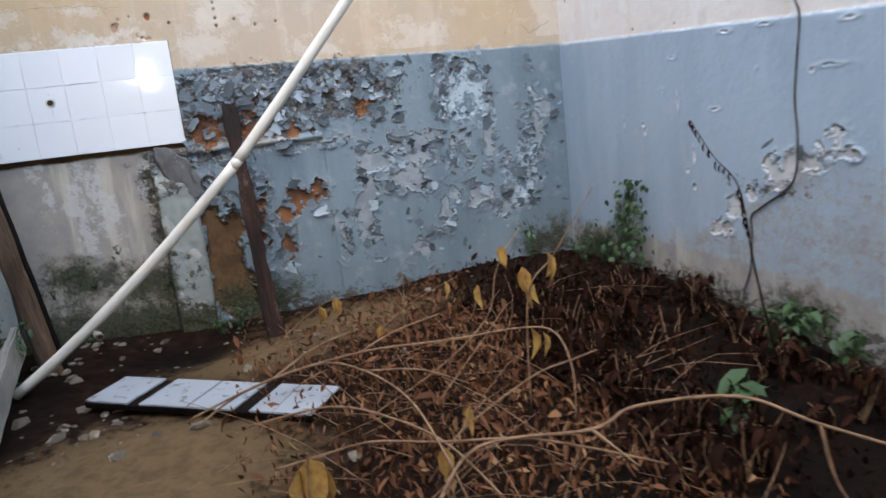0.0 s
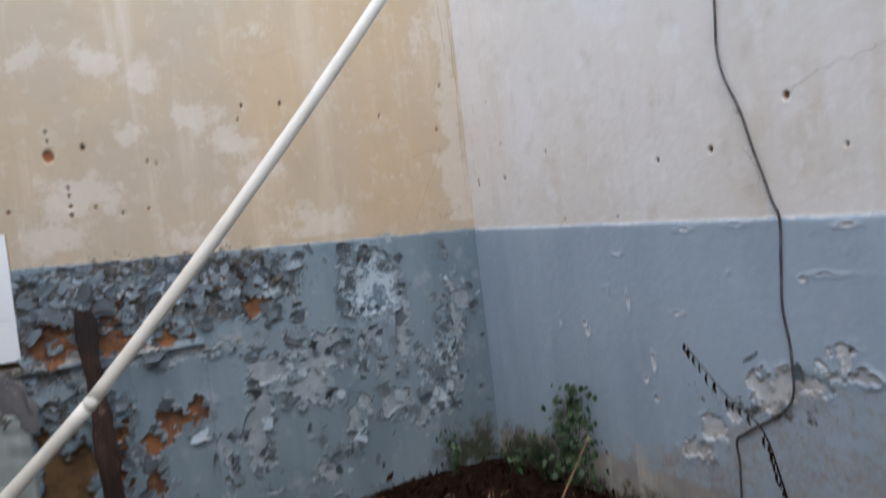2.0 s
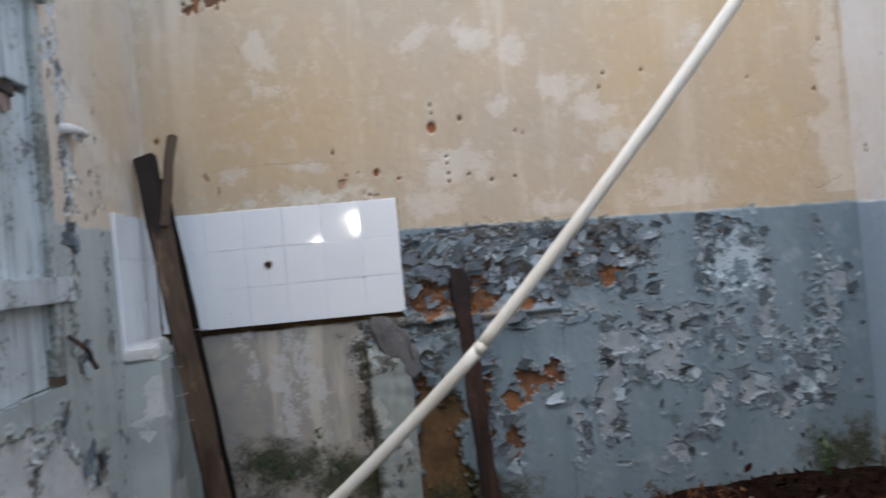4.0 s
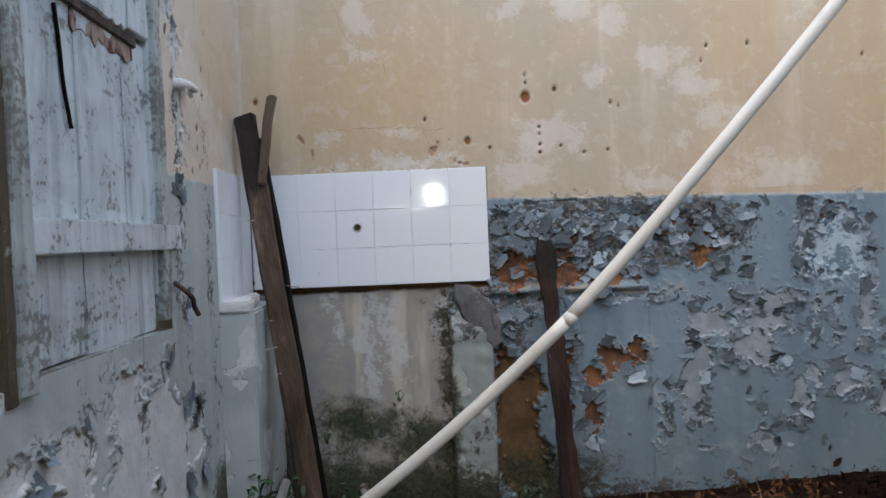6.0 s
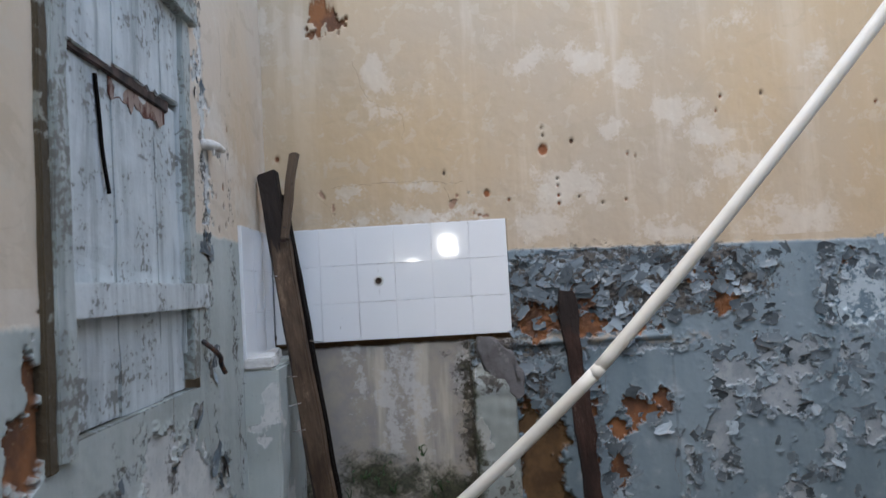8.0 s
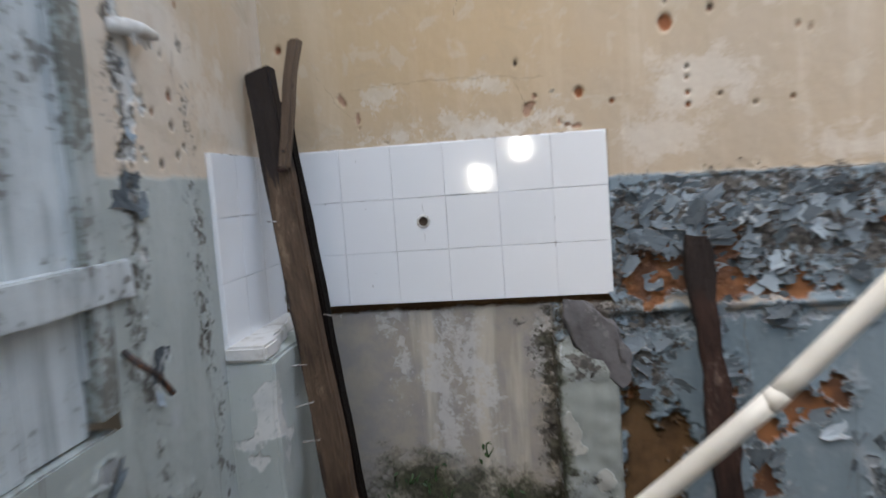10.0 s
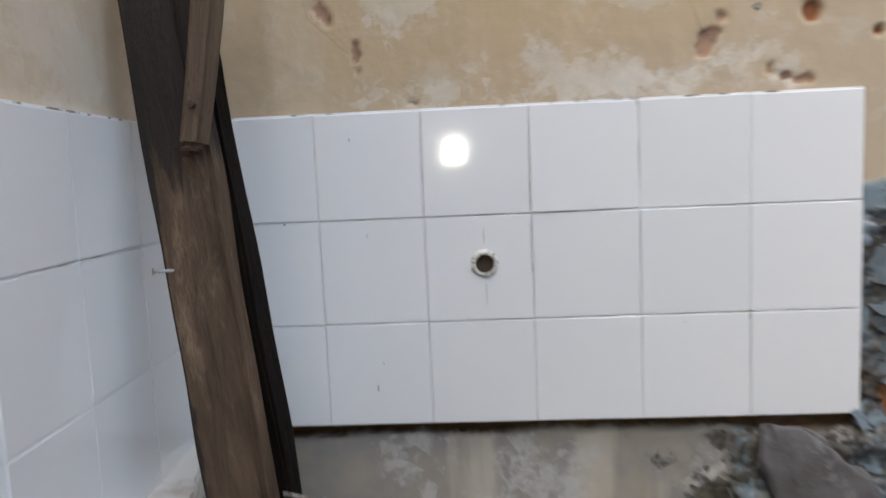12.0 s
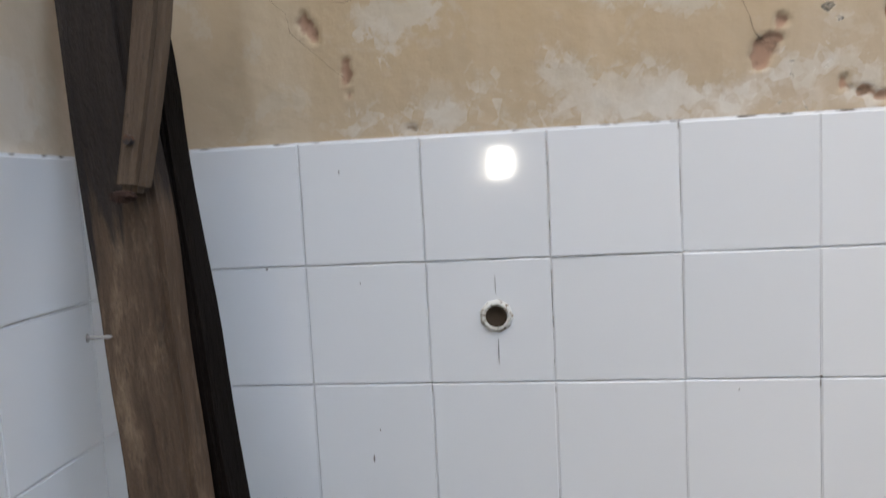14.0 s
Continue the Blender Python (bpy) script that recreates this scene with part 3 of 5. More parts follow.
def right_shape(u, z):
    uw, zw = warp(u, z, 21)
    f = {"dado": (1.145 - 0.037 * u + 0.005 * fbm(u, z, 25, 3, 5) - z) / 0.05}
    small = np.where((z < 1.08) & (u > 0.15), fbm(u, z, 15, 4, 33) * 7 - 2.75, -3)
    f["under"] = np.maximum(ragged(u, z, [(1.345, 0.45, 0.035, 0.04), (1.42, 0.50, 0.035, 0.03), (1.53, 0.585, 0.055, 0.042), (1.61, 0.62, 0.05, 0.035), (1.69, 0.635, 0.05, 0.028), (1.76, 0.665, 0.045, 0.022), (1.795, 0.71, 0.028, 0.04), (1.84, 0.672, 0.03, 0.014), (1.235, 0.365, 0.02, 0.022), (1.295, 0.365, 0.014, 0.010), (0.62, 0.28, 0.07, 0.12)], 21, 0.02), small)
    nicks = [(1.107, 0.628, 0.008, 0.026), (0.77, 0.71, 0.012, 0.016), (0.755, 0.735, 0.010, 0.010), (1.011, 0.83, 0.005, 0.02), (0.60, 0.74, 0.005, 0.018), (1.30, 1.07, 0.014, 0.003), (1.50, 1.073, 0.014, 0.003), (1.84, 1.053, 0.014, 0.003), (1.06, 0.56, 0.010, 0.008), (1.10, 0.50, 0.010, 0.012), (1.77, 0.927, 0.022, 0.003), (1.70, 0.915, 0.010, 0.008), (1.235, 0.80, 0.014, 0.004), (0.98, 1.0, 0.012, 0.004)]
    nick = blobs(u + 0.012 * fbm(u, z, 30, 3, 52), z + 0.012 * fbm(u, z, 30, 3, 53), nicks) * 1.5
    torn = f["under"]
    f["under"] = np.maximum(torn, nick)
    line = np.where(u < 1.25, 0.16 + 0.15 * u, np.minimum(0.35 + 0.62 * (u - 1.25), 0.62))
    f["cement"] = np.clip((line - z) / 0.10, -3, -0.04) + np.clip((0.25 - z) / 0.1, 0, 0.25)
    # Darker towards the floor, with a dark streak below the torn band.
    f["darkened"] = np.maximum((0.12 - z) / 0.07 - 0.3, blobs(uw, zw, [(1.55, 0.53, 0.12, 0.02)]) - 0.3)
    f["moss"] = blobs(uw, zw, [(0.30, 0.10, 0.35, 0.14), (0.55, 0.22, 0.10, 0.16), (1.66, 0.10, 0.22, 0.12), (1.1, 0.06, 0.4, 0.1)]) - 0.7
    f["ochre"] = np.where(z > 1.05, blobs(uw, zw, [(1.8, 1.25, 0.5, 0.18), (0.05, 1.5, 0.1, 0.5)]) * 0.25 - 0.6, -3)
    f["dab"] = np.where(z > 1.1, np.maximum(blobs(uw, zw, [(1.75, 1.55, 0.09, 0.06), (1.85, 1.25, 0.10, 0.05), (1.62, 1.26, 0.07, 0.06), (1.35, 1.18, 0.06, 0.04), (0.7, 1.85, 0.2, 0.2), (0.75, 1.5, 0.08, 0.07)]), fbm(u, z, 3.2, 4, 13) * 6 - 1.6), -3)
    f["pit"] = pits(u, z, RIGHT_PITS)
    step = lambda v: np.clip(v * 2 + 0.5, 0, 1)
    relief = 0.006 * fbm(u, z, 2.2, 3, 7) + 0.0015 * fbm(u, z, 40, 3, 8) - 0.004 * (f["under"] > 0) - 0.008 * step(f["pit"]) + 0.004 * np.clip(f["dado"] * 6, 0, 1)
    relief = relief + curl(u, z, torn, 0.009, 92) * (z < 1.0) + 0.0025 * edge_of(nick + 0.1, 0.1)
    return f, relief


def left_shape(u, z):
    uw, zw = warp(u, z, 31)
    line = np.where(u < 1.3, 1.255, 1.04)
    f = {"dado": (line + 0.006 * fbm(u, z, 25, 3, 5) - z) / 0.05}
    f["under"] = np.maximum(ragged(u, z, [(1.22, 0.66, 0.11, 0.10), (1.05, 0.60, 0.12, 0.13), (0.92, 0.52, 0.14, 0.14), (1.25, 0.50, 0.14, 0.12), (0.76, 0.50, 0.06, 0.10), (1.05, 0.36, 0.25, 0.10), (1.60, 0.66, 0.10, 0.05), (1.72, 0.68, 0.08, 0.05), (1.50, 0.62, 0.06, 0.06), (1.60, 0.55, 0.16, 0.08), (0.81, 1.45, 0.03, 0.22), (0.84, 1.75, 0.025, 0.12)], 31, 0.06),
                            np.where(z < 1.2, fbm(u, z, 9, 5, 3) * 7 - 2.0, -3))
    # Dark patches, and darker towards the floor.
    f["darkened"] = np.maximum(blobs(uw, zw, [(1.14, 0.66, 0.03, 0.06), (1.34, 0.78, 0.015, 0.05), (0.83, 1.30, 0.03, 0.45), (0.55, 0.95, 0.02, 0.25), (0.83, 0.9, 0.03, 0.1), (0.70, 0.585, 0.03, 0.04), (1.60, 0.70, 0.05, 0.015), (1.46, 0.66, 0.015, 0.05), (0.25, 0.3, 0.12, 0.3)]) - 0.4, (0.10 - z) / 0.07)
    f["brick"] = ragged(u, z, [(1.775, 0.85, 0.06, 0.065), (1.745, 0.895, 0.035, 0.07), (1.72, 0.94, 0.02, 0.05)], 33, 0.01)
    f["moss"] = np.maximum(blobs(uw, zw, [(0.4, 0.15, 0.3, 0.2)]), (0.15 - z) / 0.05) - 0.2
    f["ochre"] = np.where(z > 1.1, blobs(uw, zw, [(0.35, 1.6, 0.3, 0.5), (0.62, 1.27, 0.2, 0.06), (1.9, 1.5, 0.2, 0.6)]) * 0.3, -3)
    f["dab"] = np.where(z > 1.26, fbm(u, z, 4.5, 4, 43) * 6 - 1.3, -3)
    f["pit"] = pits(u, z, [(0.62, 1.42, 1.2), (0.62, 1.36, 1.0), (0.60, 1.30, 0.9), (0.55, 1.62, 0.8), (0.70, 1.38, 0.7), (0.57, 1.32, 0.7), (0.68, 1.28, 1.0), (0.5, 1.75, 0.6), (0.64, 1.5, 0.7)])
    step = lambda v: np.clip(v * 2 + 0.5, 0, 1)
    relief = 0.006 * fbm(u, z, 3, 3, 4) + 0.0018 * fbm(u, z, 40, 3, 5) + curl(u, z, np.maximum(f["under"], f["brick"]), 0.012, 93) * (z < 0.8) * (u < 1.7) - 0.004 * (f["under"] > 0) - 0.012 * (f["brick"] > 0) - 0.008 * step(f["pit"])
    relief = relief + 0.02 * np.clip(f["darkened"] + 0.7, 0, 1) * fbm(u, z, 28, 3, 14)
    return f, relief


TOP = 3.2
FINE_Z = np.concatenate([np.arange(-0.15, 1.48, 0.0042), np.arange(1.485, 2.2, 0.0085), np.linspace(2.21, TOP, 20)])
FINE_U = np.concatenate([np.arange(0.0, 2.1, 0.005), np.linspace(2.1, 4.75, 50)])
BACK_U = np.arange(-1.0, 1.95, 0.0044)
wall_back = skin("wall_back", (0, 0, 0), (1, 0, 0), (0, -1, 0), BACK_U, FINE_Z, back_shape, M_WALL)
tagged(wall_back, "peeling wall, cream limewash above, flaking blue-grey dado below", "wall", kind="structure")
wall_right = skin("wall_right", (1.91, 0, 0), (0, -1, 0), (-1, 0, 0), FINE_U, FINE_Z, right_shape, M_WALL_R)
tagged(wall_right, "pale cream wall with smooth blue-grey dado in a lit tone", "wall", kind="structure")
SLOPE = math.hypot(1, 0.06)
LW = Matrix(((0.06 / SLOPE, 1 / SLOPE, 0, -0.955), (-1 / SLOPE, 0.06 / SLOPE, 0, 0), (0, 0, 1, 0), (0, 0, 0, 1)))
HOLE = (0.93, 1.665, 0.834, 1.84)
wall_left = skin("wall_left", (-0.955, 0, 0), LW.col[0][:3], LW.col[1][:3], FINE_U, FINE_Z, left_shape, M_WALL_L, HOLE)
tagged(wall_left, "peeling wall with window, cream above, flaking blue-grey below", "wall", kind="structure")


def plain_shape(u, z):
    return {"dado": (1.1 - z) / 0.05}, 0.006 * fbm(u, z, 3, 3, 4)


wall_rear = skin("wall_rear", (-1.0, -4.72, 0), (1, 0, 0), (0, 1, 0), np.linspace(0, 2.95, 60), np.linspace(-0.15, TOP, 66), plain_shape, M_WALL, (0.36, 0.52, 1.32, 1.52))
tagged(wall_rear, "plain limewashed wall with a small opening", "wall", kind="structure")

# ground: earth, sand and a soil mound in the far corner
gx, gy = np.concatenate([np.linspace(-6, -1.05, 12), np.arange(-1.0, 2.0, 0.015), np.linspace(2.05, 7, 12)]), np.concatenate([np.linspace(-9, -4.8, 12), np.arange(-4.7, 0.05, 0.015), np.linspace(0.1, 4, 8)])


def ground_height(x, y):
    x, y = np.asarray(x, float), np.asarray(y, float)
    h = 0.03 * fbm(x, y, 1.6, 3, 2) + 0.02 * fbm(x, y, 8, 4, 12)
    h = h + 0.085 * np.exp(-(((x - 1.75) / 0.75) ** 2 + ((y + 0.9) / 0.9) ** 2)) + 0.03 * np.exp(-(((x - 1.3) / 0.5) ** 2 + ((y + 0.15) / 0.4) ** 2))
    h = h + 0.05 * np.exp(-(((x + 0.6) / 0.3) ** 2 + ((y + 0.25) / 0.3) ** 2)) - 0.05 * np.exp(-(((x + 0.15) / 0.22) ** 2 + ((y + 0.35) / 0.18) ** 2))
    return h


X, Y = np.meshgrid(gx, gy, indexing="ij")
H = ground_height(X, Y) + 0.012 * fbm(X, Y, 30, 3, 4)
gi = np.arange(X.size).reshape(X.shape)
gme = mesh_of("ground", np.stack([X, Y, H], -1).reshape(-1, 3).tolist(), np.stack([gi[:-1, :-1], gi[1:, :-1], gi[1:, 1:], gi[:-1, 1:]], -1).reshape(-1, 4).tolist(), [M_EARTH], True)
sandf = np.maximum(blobs(X, Y, [(-0.25, -1.5, 0.5, 0.42), (0.15, -0.62, 0.32, 0.2), (0.6, -0.4, 0.4, 0.25), (-0.3, -2.6, 0.5, 0.9)]) * 0.4, -2)
gme.attributes.new("sand", "FLOAT", "POINT").data.foreach_set("value", sandf.reshape(-1))
gme.attributes.new("black", "FLOAT", "POINT").data.foreach_set("value", (np.maximum(blobs(X, Y, [(-0.15, -0.4, 0.22, 0.18), (-0.75, -0.6, 0.2, 0.6), (0.85, -1.2, 0.3, 0.2), (1.6, -1.7, 0.5, 0.9), (1.3, -2.2, 0.6, 0.4)]) * 0.4, -2)).reshape(-1))
ground = tagged(new("ground", gme), "dark earth with patches of yellow sand", "ground", kind="structure")

# ---- tiling over the vanished sink ----
def thing(name, label, category, group="", m=None, kind=""):
    ob = new(name)
    ob.empty_display_size = 0.05
    if m is not None:
        ob.matrix_world = m
    return tagged(ob, label, category, group, kind)


def tile_mesh(w, h):
    """A glazed tile with rounded edges, face towards -y, its corner at the origin."""
    b = box(0.0005, w - 0.0005, -0.006, 0.004, 0.0005, h - 0.0005)
    bmesh.ops.bevel(b, geom=[e for e in b.edges if all(v.co.y < 0 for v in e.verts)], offset=0.0015, segments=3, affect="EDGES")
    me = bpy.data.meshes.new("tile")
    b.to_mesh(me)
    b.free()
    me.materials.append(M_TILE)
    return me


TILE = 0.15
FULL, CUT = tile_mesh(TILE, TILE), tile_mesh(0.036, TILE)
splash = thing("tile_panel", "white glazed square tiles over a missing sink", "tiles")
part("tile_bed", box(-0.94, 0.0, -0.0028, 0.03, 0.87, 1.322), M_GROUT, splash)
SET_SKEW = {(1, 2): (0.45, -1.25), (2, 2): (-1.1, 1.15), (3, 2): (-0.15, 1.15), (0, 1): (0.2, -0.5), (1, 1): (0.5, 0.0), (2, 1): (0.5, 0.2)}  # tiles set out of true: tilt back, turn
for k in range(7):
    for r in range(3):
        ob = new("tile", CUT if k == 6 else FULL)
        ob.parent = splash
        tip, turn = SET_SKEW.get((k, r), (RNG.uniform(-0.25, 0.25), RNG.uniform(-0.3, 0.3)))
        x0 = -0.936 if k == 6 else -TILE * (k + 1)
        ob.matrix_world = pose(x0, -0.0010 - TILE / 2 * math.sin(radians(turn)) + TILE / 2 * math.sin(radians(tip)), 0.87 + TILE * r, tip, 0, turn)
side = thing("side_tile_panel", "white glazed square tiles on the side wall", "tiles", m=LW)
part("tile_bed", box(0.0, 0.468, -0.03, 0.0100, 0.84, 1.311), M_GROUT, side)
FLIP = Matrix.Rotation(math.pi, 4, "Z")
for k, (u1, w) in enumerate(((0.47, TILE), (0.32, TILE), (0.17, TILE))):
    for r in range(3):
        ob = new("tile", FULL)
        ob.parent = side
        ob.matrix_basis = pose(u1, 0.0065 + RNG.uniform(-0.0005, 0.0005), 0.859 + TILE * r, RNG.uniform(-0.3, 0.3), 0, RNG.uniform(-0.3, 0.3)) @ FLIP

# pipe socket in the tiles
def lathe(profile, n=28, cap=True):
    """Turned about the y axis: rows of (radius, y)."""
    b = bmesh.new()
    rings = [[b.verts.new((r * math.cos(2 * math.pi * k / n), y, r * math.sin(2 * math.pi * k / n))) for k in range(n)] for r, y in profile]
    for p, q in zip(rings, rings[1:]):
        for k in range(n):
            b.faces.new((p[k], p[(k + 1) % n], q[(k + 1) % n], q[k]))
    if cap:
        b.faces.new(rings[-1][::-1])
    bmesh.ops.recalc_face_normals(b, faces=b.faces)
    return b


socket = thing("pipe_socket", "open threaded water pipe socket set in white tiles", "pipe fitting", m=pose(-0.517, -0.0066, 1.102))
s = Shade("dirty_white_plastic").object_space()
# Dark brown stands in for the shade of a deep bore.
M_BORE = Shade("bore_shade_brown").done((0.045, 0.030, 0.018), 0.9)
M_SOCKET = s.done(s.mix((0.70, 0.69, 0.64), (0.25, 0.20, 0.14), s.span(s.noise(140, 4), 0.54, 0.62)), 0.5, s.noise(200), 0.3, 0.002)
part("collar", lathe([(0.0205, 0.001), (0.0200, -0.003), (0.0165, -0.0055), (0.0140, -0.0050), (0.0130, -0.003)], 9, False), M_SOCKET, socket, "dirty white collar", True)
part("pipe_bore", lathe([(0.0128, -0.0052), (0.0112, -0.0056), (0.0098, -0.0046), (0.0088, -0.0030), (0.0015, -0.0026)]), M_BORE, socket, "shallow threaded bore, painted dark as if deep", True)

# specks of dirt and runs on the glaze
s = Shade("dried_dirt_run")
M_RUN = s.done((0.20, 0.18, 0.155), 0.8)
for x, z, w, h in ((-0.678, 0.925, 0.0012, 0.005), (-0.668, 0.962, 0.0006, 0.002), (-0.70, 1.283, 0.0007, 0.003), (-0.682, 1.147, 0.0006, 0.002), (-0.516, 1.058, 0.0005, 0.016), (-0.517, 1.140, 0.0005, 0.012), (-0.150, 1.022, 0.0018, 0.0016), (-0.151, 1.014, 0.0008, 0.005), (-0.24, 1.008, 0.0006, 0.0012), (-0.80, 1.168, 0.0018, 0.0014)):
    b = tube([(x, -0.0072, z - h), (x, -0.0080, z), (x, -0.0072, z + h)], [w * 0.3, w, w * 0.4], 6)
    part("dirt_run", b, M_RUN, splash, "small dried run of dirt")

# ledge and low pier left of the sink, broken pilaster at its right
ledge = thing("sink_ledge", "broken white stub of a sink counter on a low pier", "ledge", m=LW)
b = box(0.02, 0.475, 0.0, 0.10, 0.825, 0.862, 0.006, cuts=14, wobble=0.0)
for v in b.verts:
    if v.co.y > 0.05:
        v.co.y -= max(0, (0.36 - v.co.x)) * 0.16 + 0.02 * (noise.noise(v.co * 23) + 0.3) * (v.co.x < 0.36)
part("counter_stub", b, M_PLASTER, ledge, "white cement counter stub with broken edge")
b = box(0.0, 0.47, -0.03, 0.112, -0.1, 0.826, 0.008)
bmesh.ops.subdivide_edges(b, edges=[e for e in b.edges if e.calc_length() > 0.05], cuts=60, use_grid_fill=True)
for v in b.verts:
    v.co += Vector((noise.noise(v.co * 7), noise.noise(v.co * 9 + Vector((5, 0, 0))), 0)) * 0.008
me_pier = part("pier", b, M_WALL_L, ledge, "low masonry pier with flaking blue-grey paint")
pil = thing("pilaster", "short broken pilaster with flaking grey-blue paint", "pilaster")
b = bmesh.new()
bmesh.ops.create_grid(b, x_segments=26, y_segments=120, size=0.5)
for v in b.verts:
    x, z = -0.168 + 0.172 * (v.co.x + 0.5), -0.1 + 0.93 * (v.co.y + 0.5)
    edge = min((v.co.x + 0.5), (0.5 - v.co.x)) * 0.172
    y = -0.045 * min(1, edge / 0.006) * min(1.0, max(0.0, (0.78 - z + 0.25 * (x + 0.08)) / 0.10)) + 0.006 * noise.noise(Vector((x * 25, z * 25, 1))) + (0.006 if edge < 0.001 else 0)
    v.co = Vector((x, y + 0.003, z))
bmesh.ops.recalc_face_normals(b, faces=b.faces)
pier_face = part("pilaster_face", b, M_WALL_P, pil, "flaking painted plaster", True)
for ob, cement_from in ((me_pier, 9.0), (pier_face, 0.725)):
    me = ob.data
    co = np.empty(len(me.vertices) * 3)
    me.vertices.foreach_get("co", co)
    co = co.reshape(-1, 3)
    for key in ("dado", "under", "tint", "cement", "white", "darkened", "brick", "mud", "moss", "ochre", "dab", "patch", "scar", "pit"):
        val = np.full(len(co), -3.0)
        if key == "dado":
            val[:] = 3
        if key == "under":
            val = fbm(co[:, 0] + co[:, 1], co[:, 2], 11, 5, 5) * 9 - 1.3
        if key == "darkened":
            # Darker towards the floor, plus random blotches.
            val = np.maximum((0.12 - co[:, 2]) / 0.05, fbm(co[:, 0] + co[:, 1], co[:, 2], 9, 4, 15) * 8 - 2.2)
        if key == "moss":
            val = (0.10 - co[:, 2]) / 0.06
            if ob is pier_face:
                val = np.maximum(val, (-0.156 - co[:, 0]) / 0.02 + fbm(co[:, 0], co[:, 2], 14, 4, 25) * 4)
        me.attributes.new(key, "FLOAT", "POINT").data.foreach_set("value", val)

b = bmesh.new()
bmesh.ops.create_icosphere(b, subdivisions=4, radius=1)
for v in b.verts:
    p = v.co.copy()
    k = 1 + 0.22 * noise.noise(p * 2.1) + 0.10 * noise.noise(p * 6)
    t = max(-1, min(1, p.x * 1.05))
    v.co = Vector((-0.055 + 0.082 * t * k, -0.016 - 0.018 * (t + 1) - 0.0035 * max(-0.5, -p.y) * k, 0.765 - 0.085 * t + (0.090 + 0.006 * t) * max(-0.85, min(0.85, p.z * 1.3)) * k))
for v in b.verts:
    v.co.z = min(v.co.z - 0.012, 0.860 + 0.004 * noise.noise(v.co * 40))
part("cement_patch", b, M_CEMENT, pil, "smeared grey cement patch on the broken top", True)

# ---- leaning timbers and the pipe ----
def beam(name, foot, head, w, d, turn, material, label, category, seed, taper=0.0):
    """A rough squared timber from foot to head, its own z along its length."""
    f, h = Vector(foot), Vector(head)
    length = (h - f).length
    b = box(-w / 2, w / 2, -d / 2, d / 2, 0, length, 0.006, cuts=40)
    for v in b.verts:
        q = v.co * 14 + Vector((seed, 0, 0))
        q.z *= 0.5
        k = 1 - taper * (v.co.z / length)
        v.co.x, v.co.y = v.co.x * k, v.co.y * k
        v.co += Vector((noise.noise(q), noise.noise(q + Vector((9, 9, 0))), 0.6 * noise.noise(q + Vector((0, 5, 5))))) * 0.0055
    zz = (h - f).normalized()
    face = Vector((math.sin(radians(turn)), -math.cos(radians(turn)), 0))
    yy = -(face - zz * face.dot(zz)).normalized()
    xx = yy.cross(zz)
    ob = part(name, b, material)
    ob.matrix_world = Matrix.Translation(f) @ Matrix((xx, yy, zz)).transposed().to_4x4()
    return tagged(ob, label, category)


P1A, P1B = Vector((-0.618, -0.440, 0.02)), Vector((-0.886, -0.165, 1.535))
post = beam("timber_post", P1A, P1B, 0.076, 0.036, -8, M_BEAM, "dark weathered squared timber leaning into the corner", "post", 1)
post.matrix_world = Matrix.Translation((-0.015, 0, 0)) @ post.matrix_world
# Near-black plank added for the dark strip along the post's right side.
back = part("rear_plank", box(-0.002, 0.041, 0.019, 0.058, -0.02, 1.47, 0.004, cuts=40, wobble=0.006, seed=3), M_NEAR_BLACK, post, "near-black plank added behind the timber")
batten = beam("batten", P1A.lerp(P1B, 0.825) + Vector((0.013, -0.034, 0)), P1A.lerp(P1B, 1.045) + Vector((0.106, -0.03, 0.0)), 0.026, 0.02, -6, M_BATTEN, "thin grey-brown batten nailed to the timber post", "batten", 5, -0.45)
for dz in (0.045,):
    nail_head = part("nail_head", tube([(0, -0.012, 0), (0, -0.0165, 0)], [0.005, 0.0045], 8), M_IRON, batten, "rusty nail head")
    nail_head.location = (0.0, 0.0, dz)
b = bmesh.new()
bmesh.ops.create_icosphere(b, subdivisions=2, radius=1)
for v in b.verts:
    v.co = Vector((v.co.x * 0.014, -0.012 + v.co.y * 0.006, -0.006 + v.co.z * 0.006)) * (1 + 0.3 * noise.noise(v.co * 2))
part("split_end", b, M_BEAM_OLD, batten, "dark splintered end of the batten")
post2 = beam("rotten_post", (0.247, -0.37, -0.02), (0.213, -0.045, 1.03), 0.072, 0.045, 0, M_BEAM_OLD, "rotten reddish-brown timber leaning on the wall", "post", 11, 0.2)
for v in post2.data.vertices:
    v.co.x += 0.014 * noise.noise(Vector((v.co.x * 14, 3, v.co.z * 9))) + 0.006 * noise.noise(Vector((v.co.x * 40, 8, v.co.z * 31)))
    if v.co.z > 0.98:
        v.co.z -= 0.05 * abs(noise.noise(Vector((v.co.x * 60, v.co.y * 40, 2))))
board = beam("grey_board", (-0.64, -1.42, 0.06), (-0.735, -0.42, 0.20), 0.11, 0.03, 60, M_GREYWOOD, "weathered grey board lying on the rubble", "board", 17)
